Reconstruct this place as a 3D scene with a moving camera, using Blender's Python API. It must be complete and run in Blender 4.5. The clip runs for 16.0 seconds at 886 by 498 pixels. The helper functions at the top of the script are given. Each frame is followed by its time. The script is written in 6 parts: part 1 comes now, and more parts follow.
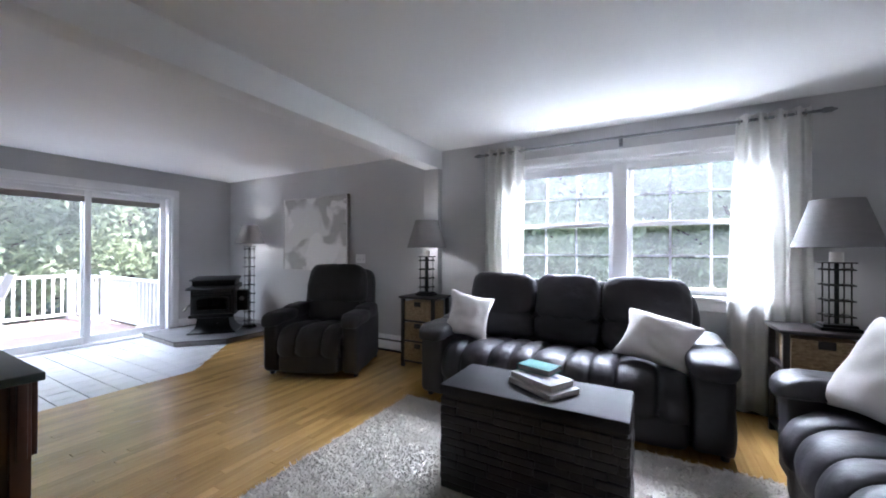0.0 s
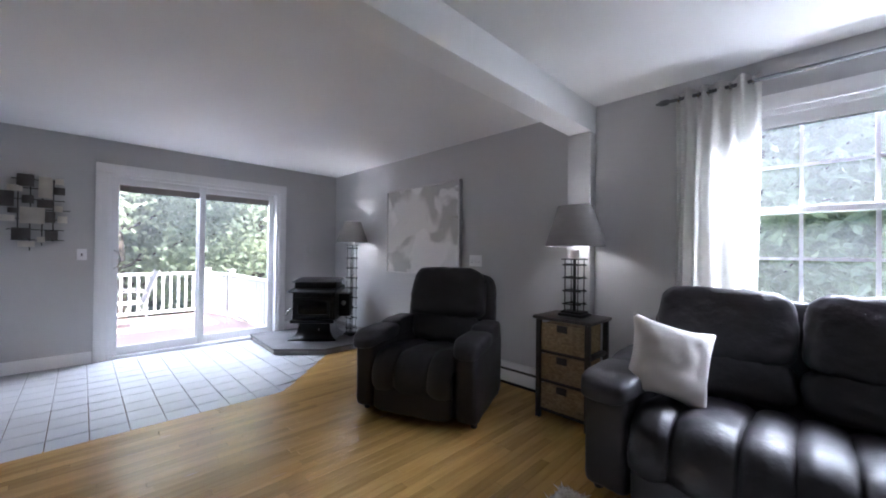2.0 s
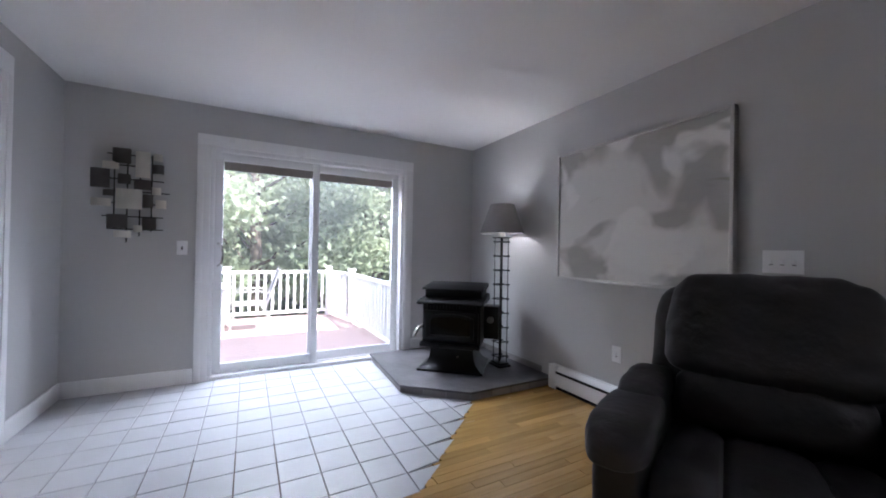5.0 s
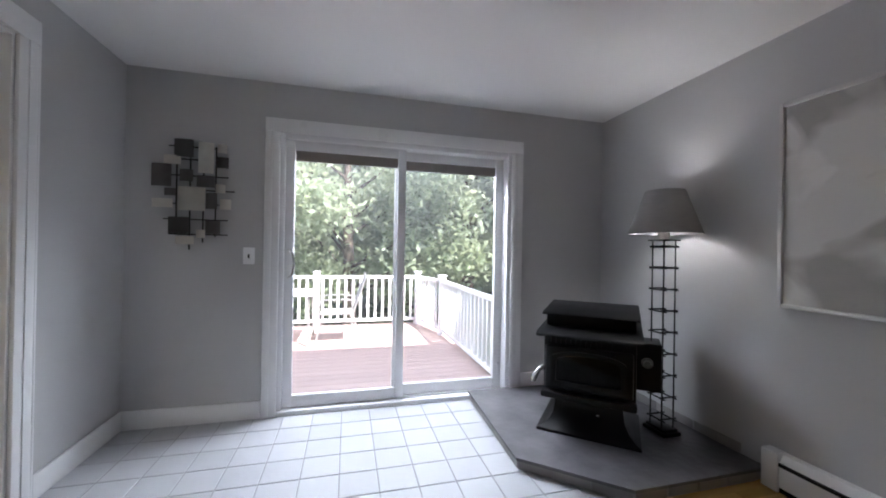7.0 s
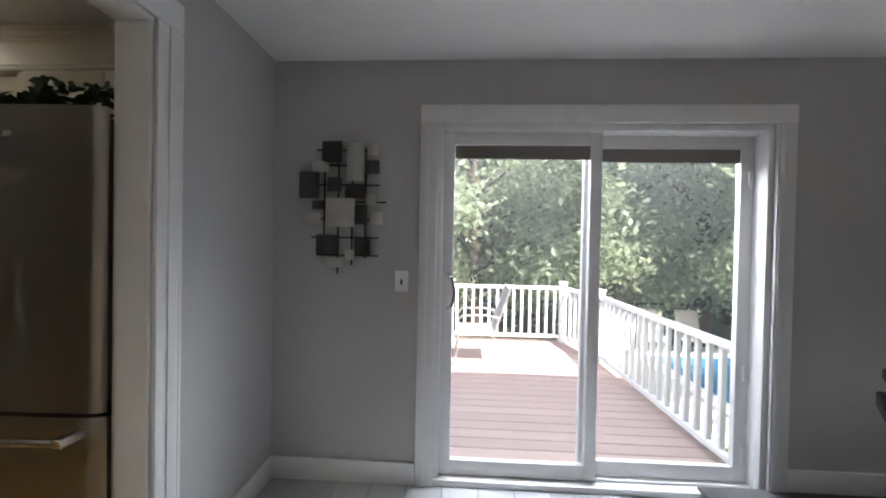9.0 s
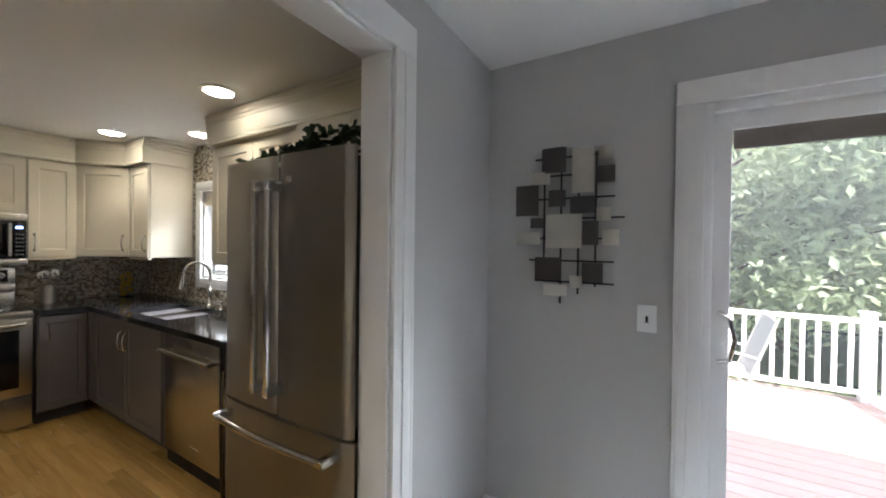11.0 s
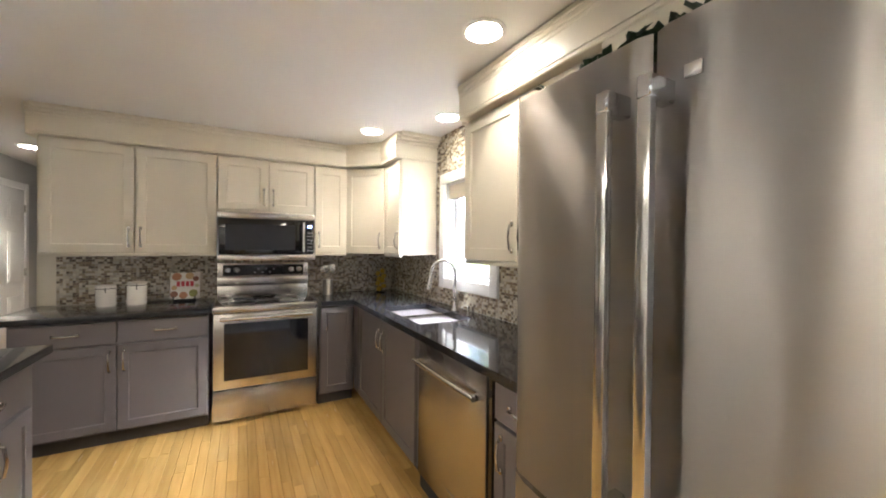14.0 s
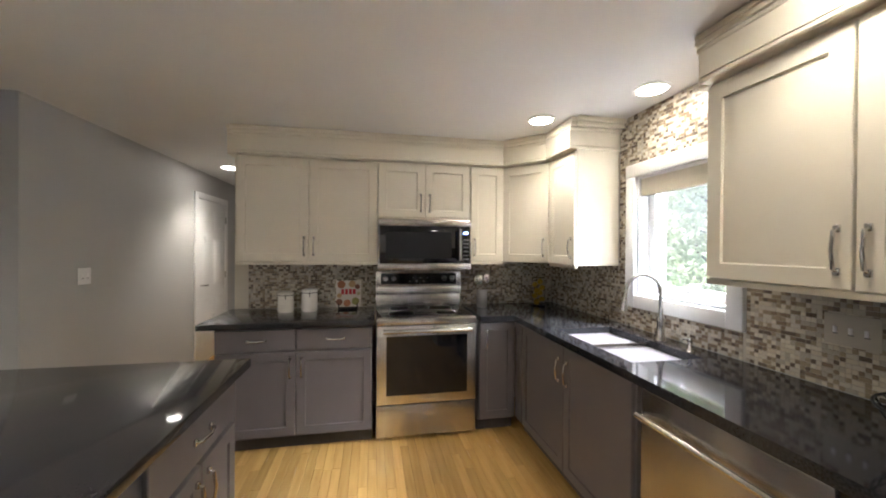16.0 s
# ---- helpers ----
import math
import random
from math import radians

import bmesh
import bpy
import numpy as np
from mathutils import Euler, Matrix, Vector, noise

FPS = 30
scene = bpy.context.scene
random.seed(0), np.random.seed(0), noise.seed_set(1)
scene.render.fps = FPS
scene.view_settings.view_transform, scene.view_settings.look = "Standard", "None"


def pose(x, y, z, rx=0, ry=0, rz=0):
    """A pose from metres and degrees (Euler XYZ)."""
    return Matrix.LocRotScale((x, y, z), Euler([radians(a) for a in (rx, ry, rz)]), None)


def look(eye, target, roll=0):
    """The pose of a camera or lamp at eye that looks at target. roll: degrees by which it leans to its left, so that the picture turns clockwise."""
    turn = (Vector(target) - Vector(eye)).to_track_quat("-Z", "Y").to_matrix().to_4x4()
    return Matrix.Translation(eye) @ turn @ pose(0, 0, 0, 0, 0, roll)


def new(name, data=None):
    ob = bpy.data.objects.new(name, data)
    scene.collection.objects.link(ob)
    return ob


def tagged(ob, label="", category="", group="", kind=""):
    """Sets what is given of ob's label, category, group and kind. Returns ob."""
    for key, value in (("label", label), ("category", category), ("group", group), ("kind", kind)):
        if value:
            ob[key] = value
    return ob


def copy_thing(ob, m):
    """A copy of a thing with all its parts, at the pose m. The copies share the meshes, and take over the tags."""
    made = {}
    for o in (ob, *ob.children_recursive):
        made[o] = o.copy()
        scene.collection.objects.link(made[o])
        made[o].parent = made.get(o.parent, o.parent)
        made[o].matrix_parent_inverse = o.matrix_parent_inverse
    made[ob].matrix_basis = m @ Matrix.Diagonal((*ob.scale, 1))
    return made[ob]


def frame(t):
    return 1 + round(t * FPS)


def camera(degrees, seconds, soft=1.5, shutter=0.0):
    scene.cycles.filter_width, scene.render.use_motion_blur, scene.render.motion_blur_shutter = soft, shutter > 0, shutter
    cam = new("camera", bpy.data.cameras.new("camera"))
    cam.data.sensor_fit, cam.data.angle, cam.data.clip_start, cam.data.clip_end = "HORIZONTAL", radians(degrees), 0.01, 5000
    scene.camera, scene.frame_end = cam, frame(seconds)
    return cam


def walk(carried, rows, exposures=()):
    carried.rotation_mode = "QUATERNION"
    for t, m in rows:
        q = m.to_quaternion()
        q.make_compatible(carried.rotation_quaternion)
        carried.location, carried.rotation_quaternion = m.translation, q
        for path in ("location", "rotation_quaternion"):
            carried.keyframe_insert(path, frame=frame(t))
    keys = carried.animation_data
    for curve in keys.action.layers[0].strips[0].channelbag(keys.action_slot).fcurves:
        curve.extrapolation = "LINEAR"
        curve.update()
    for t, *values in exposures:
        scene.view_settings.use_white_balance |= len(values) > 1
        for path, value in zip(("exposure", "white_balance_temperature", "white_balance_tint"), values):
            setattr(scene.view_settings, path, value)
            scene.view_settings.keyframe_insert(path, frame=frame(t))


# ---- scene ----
cam = camera(100.9, 16.0, 1.9)
METRES, EYE, TILT, LEAN, TURN = 8.0, 1.5, 0.0, 0.0, 27.9
PATH = [
    (0, (-0.08, 0.107, 1.252), (-1.061, 1.85, 1.26), 0.2),
    (0.5, (-0.245, 0.345, 1.252), (-1.35, 2.012, 1.26), 0.2),
    (1, (-0.477, 0.531, 1.225), (-1.696, 2.116, 1.246), 0.5),
    (1.5, (-0.715, 0.719, 1.222), (-2.036, 2.221, 1.24), 0.6),
    (2, (-0.947, 0.887, 1.225), (-2.37, 2.293, 1.242), 0.7),
    (2.5, (-1.226, 1.001, 1.203), (-2.735, 2.314, 1.217), 0.8),
    (3, (-1.491, 1.117, 1.157), (-3.066, 2.348, 1.177), 0.9),
    (3.5, (-1.751, 1.235, 1.164), (-3.395, 2.375, 1.178), 0.9),
    (4, (-2.041, 1.262, 1.126), (-3.723, 2.343, 1.15), 0.9),
    (6.5, (-3.265, 1.564, 1.228), (-5.165, 2.189, 1.223), 1.0),
    (7, (-3.495, 1.563, 1.217), (-5.43, 2.068, 1.224), 1.0),
    (7.5, (-3.718, 1.508, 1.257), (-5.68, 1.9, 1.248), 1.2),
    (8, (-3.952, 1.443, 1.273), (-5.934, 1.705, 1.265), 1.2),
    (8.5, (-4.153, 1.35, 1.306), (-6.15, 1.455, 1.293), 1.1),
    (9, (-4.287, 1.226, 1.366), (-6.284, 1.124, 1.342), 1.1),
    (9.5, (-4.387, 1.116, 1.404), (-6.358, 0.777, 1.392), 1.0),
    (10, (-4.444, 1.05, 1.459), (-6.357, 0.465, 1.445), 0.9),
    (12.5, (-4.657, 0.591, 1.455), (-6.012, -0.88, 1.438), 0.6),
    (13, (-4.71, 0.398, 1.436), (-5.947, -1.174, 1.414), 0.6),
    (13.5, (-4.766, 0.207, 1.423), (-5.869, -1.462, 1.401), 0.5),
    (14, (-4.778, 0.026, 1.404), (-5.741, -1.726, 1.388), 0.6),
    (14.5, (-4.742, -0.156, 1.408), (-5.564, -1.979, 1.394), 0.6),
    (15, (-4.693, -0.347, 1.427), (-5.369, -2.229, 1.408), 0.5),
    (15.5, (-4.61, -0.47, 1.436), (-5.144, -2.397, 1.424), 0.5),
    (16, (-4.552, -0.518, 1.45), (-4.933, -2.481, 1.439), 0.4),
]

EXPOSURES = [(0.0, 2.5, 5650, 14), (2.0, 2.45, 5650, 16), (4.2, 2.3, 5700, 16), (6.5, 2.05, 5900, 14), (9.0, 1.75, 6300, 9.5), (10.2, 1.75, 6300, 9.5), (12.3, 3.65, 6100, 7), (13.2, 3.6, 6250, 10), (15.0, 3.55, 6050, 12), (16.0, 3.25, 6050, 12)]
walk(cam, [(t, look(eye, target, roll)) for t, eye, target, roll in PATH], EXPOSURES)

# ---- world, sun, large lights ----
world = bpy.data.worlds.new("sky")
scene.world = world
world.use_nodes = True
wn = world.node_tree.nodes
sky = wn.new("ShaderNodeTexSky")
sky.sky_type, sky.sun_disc = "NISHITA", False
sky.sun_elevation, sky.sun_rotation = radians(54), radians(62)
sky.air_density, sky.dust_density = 1.0, 3.0
world.node_tree.links.new(sky.outputs[0], wn["Background"].inputs[0])
wn["Background"].inputs[1].default_value = 0.15


def lamp(name, kind, loc, target, power, color=(1, 1, 1), size=0.1, size_y=None, spot=None):
    data = bpy.data.lights.new(name, kind)
    data.energy, data.color = power, color
    if kind == "AREA":
        data.shape, data.size, data.size_y = ("RECTANGLE", size, size_y) if size_y else ("DISK", size, size)
    elif kind == "SUN":
        data.angle = size
    else:
        data.shadow_soft_size = size
        if spot:
            data.spot_size, data.spot_blend = radians(spot), 0.6
    ob = new(name, data)
    ob.matrix_world = look(loc, target)
    return ob


# sun from behind the house, over its north-east corner
SUN = Vector((math.sin(radians(62)) * math.cos(radians(54)), math.cos(radians(62)) * math.cos(radians(54)), math.sin(radians(54))))
lamp("sun", "SUN", SUN * 30, (0, 0, 0), 5.0, (1, 0.95, 0.88), radians(0.6))
# sky light that falls in through the three openings
lamp("sky_light_slider", "AREA", (-7.05, 2.0, 2.62), (-4.6, 2.0, 0.55), 42, (0.93, 0.96, 1), 2.0, 0.7)
lamp("sky_light_window", "AREA", (-0.31, 4.75, 2.85), (-0.31, 2.2, 0.9), 160, (0.93, 0.96, 1), 2.4, 1.0)
lamp("sky_light_kitchen", "AREA", (-6.95, -2.2, 2.3), (-5.3, -2.2, 0.9), 25, (0.93, 0.96, 1), 0.7, 0.5)


# ---- materials ----
def mat(name, col, rough=0.5, metal=0.0, col2=None, scale=6.0, stretch=(1, 1, 1), bump=0.1, fine=90.0, mix=0.5,
        coat=0.0, vary=0.0, island=False, depth=0.002, rough_var=0.08, sheen=0.0, spec=0.5):
    m = bpy.data.materials.new(name)
    m.use_nodes = True
    nt = m.node_tree
    n, link = nt.nodes, nt.links.new
    b = n["Principled BSDF"]
    b.inputs["Metallic"].default_value = metal
    b.inputs["Coat Weight"].default_value = coat
    b.inputs["Coat Roughness"].default_value = 0.15
    b.inputs["Sheen Weight"].default_value = sheen
    b.inputs["Specular IOR Level"].default_value = spec
    tc = n.new("ShaderNodeTexCoord")
    mp = n.new("ShaderNodeMapping")
    mp.inputs["Scale"].default_value = stretch
    link(tc.outputs["Object"], mp.inputs["Vector"])
    coords = mp.outputs[0]
    rnd = None
    if vary:
        if island:
            rnd = n.new("ShaderNodeNewGeometry").outputs["Random Per Island"]
        else:
            rnd = n.new("ShaderNodeObjectInfo").outputs["Random"]
        add = n.new("ShaderNodeVectorMath")
        add.operation = "MULTIPLY_ADD"
        comb = n.new("ShaderNodeCombineXYZ")
        for i in range(3):
            link(rnd, comb.inputs[i])
        link(comb.outputs[0], add.inputs[0])
        add.inputs[1].default_value = (37, 53, 71)
        link(mp.outputs[0], add.inputs[2])
        coords = add.outputs[0]
    big = n.new("ShaderNodeTexNoise")
    big.inputs["Scale"].default_value, big.inputs["Detail"].default_value = scale, 5
    link(coords, big.inputs["Vector"])
    small = n.new("ShaderNodeTexNoise")
    small.inputs["Scale"].default_value, small.inputs["Detail"].default_value = fine, 3
    link(coords, small.inputs["Vector"])
    ramp = n.new("ShaderNodeMapRange")
    ramp.inputs["From Min"].default_value, ramp.inputs["From Max"].default_value = 0.3, 0.7
    link(big.outputs["Fac"], ramp.inputs["Value"])
    c2 = col2 or tuple(c * 0.82 for c in col)
    mx = n.new("ShaderNodeMix")
    mx.data_type = "RGBA"
    mx.inputs[6].default_value, mx.inputs[7].default_value = (*col, 1), (*c2, 1)
    mul = n.new("ShaderNodeMath")
    mul.operation = "MULTIPLY"
    mul.inputs[1].default_value = mix
    link(ramp.outputs[0], mul.inputs[0])
    link(mul.outputs[0], mx.inputs[0])
    out = mx.outputs[2]
    if vary:
        hsv = n.new("ShaderNodeHueSaturation")
        vr = n.new("ShaderNodeMapRange")
        vr.inputs["To Min"].default_value, vr.inputs["To Max"].default_value = 1 - vary, 1 + vary
        link(rnd, vr.inputs["Value"])
        link(vr.outputs[0], hsv.inputs["Value"])
        link(out, hsv.inputs["Color"])
        out = hsv.outputs[0]
    link(out, b.inputs["Base Color"])
    rr = n.new("ShaderNodeMapRange")
    rr.inputs["To Min"].default_value, rr.inputs["To Max"].default_value = max(0.02, rough - rough_var), min(1, rough + rough_var)
    link(big.outputs["Fac"], rr.inputs["Value"])
    link(rr.outputs[0], b.inputs["Roughness"])
    if bump:
        bp = n.new("ShaderNodeBump")
        bp.inputs["Strength"].default_value, bp.inputs["Distance"].default_value = bump, depth
        link(small.outputs["Fac"], bp.inputs["Height"])
        link(bp.outputs[0], b.inputs["Normal"])
    return m


def palette(name, cols, rough, island=False, bump=0.1):
    """A material that picks one of several colours for each piece."""
    m = mat(name, (1, 1, 1), rough, bump=bump, fine=200)
    nt = m.node_tree
    ramp = nt.nodes.new("ShaderNodeValToRGB")
    ramp.color_ramp.interpolation = "CONSTANT"
    while len(ramp.color_ramp.elements) < len(cols):
        ramp.color_ramp.elements.new(0.5)
    for i, c in enumerate(cols):
        ramp.color_ramp.elements[i].position = i / len(cols)
        ramp.color_ramp.elements[i].color = (*c, 1)
    src = nt.nodes.new("ShaderNodeNewGeometry").outputs["Random Per Island"] if island else nt.nodes.new("ShaderNodeObjectInfo").outputs["Random"]
    nt.links.new(src, ramp.inputs[0])
    nt.links.new(ramp.outputs[0], nt.nodes["Principled BSDF"].inputs["Base Color"])
    return m


def glow(name, col, strength):
    m = bpy.data.materials.new(name)
    m.use_nodes = True
    b = m.node_tree.nodes["Principled BSDF"]
    b.inputs["Base Color"].default_value = (*col, 1)
    b.inputs["Emission Color"].default_value = (*col, 1)
    b.inputs["Emission Strength"].default_value = strength
    return m


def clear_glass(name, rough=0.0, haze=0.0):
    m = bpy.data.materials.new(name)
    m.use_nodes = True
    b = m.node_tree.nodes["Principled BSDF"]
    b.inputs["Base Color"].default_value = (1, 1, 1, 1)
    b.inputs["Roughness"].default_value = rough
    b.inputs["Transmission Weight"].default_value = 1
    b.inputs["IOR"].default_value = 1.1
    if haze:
        # pale translucent mix, put in for the veiling glare of the bright outdoors
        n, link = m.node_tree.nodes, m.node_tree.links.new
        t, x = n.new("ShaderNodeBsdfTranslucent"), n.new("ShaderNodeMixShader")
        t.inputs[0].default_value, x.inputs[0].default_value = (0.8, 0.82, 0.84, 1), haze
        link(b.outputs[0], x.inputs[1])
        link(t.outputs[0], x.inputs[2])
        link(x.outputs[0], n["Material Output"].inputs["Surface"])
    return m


WALL = mat("grey_wall_paint", (0.49, 0.49, 0.49), 0.55, scale=1.5, bump=0.12, fine=160, mix=0.25)
CEIL = mat("ceiling_paint", (0.78, 0.78, 0.775), 0.8, scale=1.2, bump=0.2, fine=140, mix=0.2)
TRIM = mat("white_gloss_trim", (0.80, 0.80, 0.80), 0.3, scale=3, bump=0.04, mix=0.2)
VINYL = mat("white_vinyl", (0.82, 0.82, 0.83), 0.35, scale=2, bump=0.03, mix=0.2)
CREAM = mat("cream_cabinet_paint", (0.72, 0.67, 0.56), 0.35, scale=3, bump=0.05, mix=0.2)
GREYCAB = mat("grey_cabinet_paint", (0.13, 0.118, 0.122), 0.38, scale=3, bump=0.05, mix=0.25)
GRANITE = mat("black_granite", (0.012, 0.012, 0.014), 0.07, col2=(0.05, 0.05, 0.055), scale=160, bump=0.0, mix=0.6, rough_var=0.03)
STEEL = mat("brushed_steel", (0.64, 0.61, 0.58), 0.30, 1.0, scale=2, stretch=(14, 14, 0.25), bump=0.0, mix=0.06, rough_var=0.03)
STEELH = mat("brushed_steel_level", (0.52, 0.495, 0.47), 0.24, 1.0, scale=3, stretch=(0.6, 0.6, 40), bump=0.015, fine=60, mix=0.15, rough_var=0.05)
CHROME = mat("satin_nickel", (0.66, 0.65, 0.63), 0.18, 1.0, bump=0.0, mix=0.2)
for _m in (STEEL, STEELH):
    # brushed grain draws highlights out
    _b = _m.node_tree.nodes["Principled BSDF"]
    _tg = _m.node_tree.nodes.new("ShaderNodeTangent")
    _tg.direction_type, _tg.axis = "RADIAL", "Z"
    _b.inputs["Anisotropic"].default_value, _b.inputs["Anisotropic Rotation"].default_value = (1.0 if _m is STEEL else 0.75), 0.25
    _m.node_tree.links.new(_tg.outputs[0], _b.inputs["Tangent"])
BLACKM = mat("black_iron", (0.012, 0.012, 0.013), 0.45, 0.6, bump=0.15, fine=200)
BLACKG = mat("black_glass", (0.006, 0.006, 0.007), 0.05, bump=0.0, rough_var=0.02)
LEATHER = mat("dark_leather", (0.020, 0.018, 0.021), 0.5, col2=(0.036, 0.033, 0.038), scale=5, bump=0.5, fine=30, depth=0.006, rough_var=0.1, spec=0.4)
CANVAS = mat("oatmeal_cotton", (0.56, 0.53, 0.50), 0.9, scale=8, bump=0.5, fine=300, mix=0.3, sheen=0.2)
SHADE = mat("grey_linen_shade", (0.26, 0.255, 0.255), 0.9, scale=12, stretch=(1, 1, 4), bump=0.4, fine=260)
_n, _l = SHADE.node_tree.nodes, SHADE.node_tree.links
_tr, _mx = _n.new("ShaderNodeBsdfTranslucent"), _n.new("ShaderNodeMixShader")
_tr.inputs[0].default_value, _mx.inputs[0].default_value = (0.34, 0.33, 0.32, 1), 0.2
_l.new(_n["Principled BSDF"].outputs[0], _mx.inputs[1])
_l.new(_tr.outputs[0], _mx.inputs[2])
_l.new(_mx.outputs[0], _n["Material Output"].inputs["Surface"])
ESPRESSO = mat("espresso_wood", (0.022, 0.017, 0.016), 0.4, col2=(0.04, 0.028, 0.024), scale=5, stretch=(6, 6, 1), bump=0.12, fine=50)
CHERRY = mat("cherry_wood", (0.085, 0.03, 0.018), 0.35, col2=(0.05, 0.018, 0.012), scale=5, stretch=(8, 8, 1), bump=0.1, fine=50)
WICKER = mat("seagrass_weave", (0.46, 0.34, 0.20), 0.75, col2=(0.22, 0.145, 0.08), scale=35, stretch=(1, 1, 2), bump=0.6, fine=120, mix=0.9, vary=0.18)
OAKP = mat("oak_plank", (0.50, 0.315, 0.105), 0.24, col2=(0.35, 0.20, 0.058), scale=4, stretch=(9, 0.7, 1), bump=0.06, fine=60, mix=0.7, vary=0.2, coat=0.25)
OAKI = mat("oak_plank_joined", (0.50, 0.315, 0.105), 0.24, col2=(0.35, 0.20, 0.058), scale=4, stretch=(9, 0.7, 1), bump=0.06, fine=60, mix=0.7, vary=0.2, island=True, coat=0.25)
SUBFLOOR = mat("dark_joint", (0.10, 0.055, 0.025), 0.8)
TILE = mat("white_floor_tile", (0.46, 0.47, 0.49), 0.34, scale=6, bump=0.06, fine=60, mix=0.25, vary=0.05)
GROUT = mat("grey_grout", (0.30, 0.30, 0.31), 0.9, bump=0.4)
SLATE = mat("slate", (0.065, 0.062, 0.068), 0.45, col2=(0.17, 0.165, 0.17), scale=5, bump=0.5, fine=25, depth=0.006, mix=0.8)
DECKM = mat("composite_deck_board", (0.43, 0.315, 0.285), 0.7, scale=3, stretch=(6, 0.6, 1), bump=0.3, fine=80, vary=0.08)
GRASS = mat("lawn", (0.07, 0.12, 0.035), 0.9, col2=(0.10, 0.11, 0.05), scale=0.6, bump=0.8, fine=20, depth=0.03)
LEAF = mat("foliage", (0.24, 0.28, 0.185), 0.5, col2=(0.14, 0.185, 0.11), scale=0.8, bump=0.0, vary=0.45, island=True)
LEAF2 = mat("pale_foliage", (0.29, 0.33, 0.24), 0.45, col2=(0.18, 0.23, 0.145), scale=0.8, bump=0.0, vary=0.4, island=True)
for _m in (LEAF, LEAF2):
    # thin leaves let some light through
    _nt = _m.node_tree
    _t, _x = _nt.nodes.new("ShaderNodeBsdfTranslucent"), _nt.nodes.new("ShaderNodeMixShader")
    _t.inputs[0].default_value, _x.inputs[0].default_value = (0.47, 0.52, 0.33, 1), 0.5
    _nt.links.new(_nt.nodes["Principled BSDF"].outputs[0], _x.inputs[1])
    _nt.links.new(_t.outputs[0], _x.inputs[2])
    _nt.links.new(_x.outputs[0], _nt.nodes["Material Output"].inputs["Surface"])
BARK = mat("bark", (0.09, 0.07, 0.055), 0.9, scale=6, stretch=(3, 3, 0.6), bump=0.8, fine=20, depth=0.02)
SIDING = mat("siding", (0.55, 0.56, 0.57), 0.6, scale=1)
ROOFM = mat("sun_block_slab", (0.09, 0.085, 0.08), 0.9, bump=0.5)
# the last figure sets how much pale glare is put into the glass
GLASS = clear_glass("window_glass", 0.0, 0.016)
SLIDER_GLASS = clear_glass("glare_door_glass", 0.0, 0.021)
MOS = [(0.56, 0.50, 0.39), (0.33, 0.27, 0.19), (0.64, 0.59, 0.48), (0.15, 0.12, 0.095), (0.42, 0.38, 0.32), (0.24, 0.185, 0.135), (0.54, 0.50, 0.42)]
MOSAIC = palette("mosaic", MOS, 0.25)
MOSAICI = palette("mosaic_joined", MOS, 0.25, True)
MGROUT = mat("mosaic_grout", (0.50, 0.46, 0.39), 0.9, bump=0.3)
CANLIGHT = glow("can_light_lens", (1, 0.9, 0.74), 6)


# ---- mesh helpers ----
def box(bm, x0, x1, y0, y1, z0, z1, bevel=0.0, seg=2, m=None):
    vs = [bm.verts.new((x, y, z)) for z in (z0, z1) for y in (y0, y1) for x in (x0, x1)]
    quads = [(0, 2, 3, 1), (4, 5, 7, 6), (0, 1, 5, 4), (2, 6, 7, 3), (0, 4, 6, 2), (1, 3, 7, 5)]
    fs = [bm.faces.new([vs[i] for i in q]) for q in quads]
    geom = vs
    if bevel:
        es = list({e for f in fs for e in f.edges})
        r = bmesh.ops.bevel(bm, geom=es, offset=bevel, segments=seg, affect="EDGES", profile=0.5)
        geom = list({v for f in r["faces"] for v in f.verts} | {v for v in vs if v.is_valid})
    if m is not None:
        bmesh.ops.transform(bm, matrix=m, verts=geom)
    return bm


def tube(bm, pts, r, n=8, cap=True, r2=None):
    """A round bar through the points; r2 is the radius at its end."""
    pts = [Vector(p) for p in pts]
    rings, up = [], None
    for i, p in enumerate(pts):
        d = (pts[min(i + 1, len(pts) - 1)] - pts[max(i - 1, 0)]).normalized()
        if up is None:
            up = d.orthogonal().normalized()
        up = (up - d * up.dot(d)).normalized()
        side = d.cross(up)
        rad = r if r2 is None else r + (r2 - r) * i / (len(pts) - 1)
        rings.append([bm.verts.new(p + (up * math.cos(a) + side * math.sin(a)) * rad) for a in (2 * math.pi * k / n for k in range(n))])
    for a, b in zip(rings, rings[1:]):
        for k in range(n):
            bm.faces.new((a[k], a[(k + 1) % n], b[(k + 1) % n], b[k]))
    if cap:
        bm.faces.new(rings[0][::-1])
        bm.faces.new(rings[-1])
    return bm


def lathe(bm, profile, n=32, x=0, y=0, z=0, sx=1, sy=1):
    """Turn (radius, height) pairs round the upright through x, y."""
    rings = [[bm.verts.new((x + sx * r * math.cos(2 * math.pi * k / n), y + sy * r * math.sin(2 * math.pi * k / n), z + h)) for k in range(n)] for r, h in profile]
    for a, b in zip(rings, rings[1:]):
        for k in range(n):
            bm.faces.new((a[k], a[(k + 1) % n], b[(k + 1) % n], b[k]))
    bm.faces.new(rings[0][::-1])
    bm.faces.new(rings[-1])
    return bm


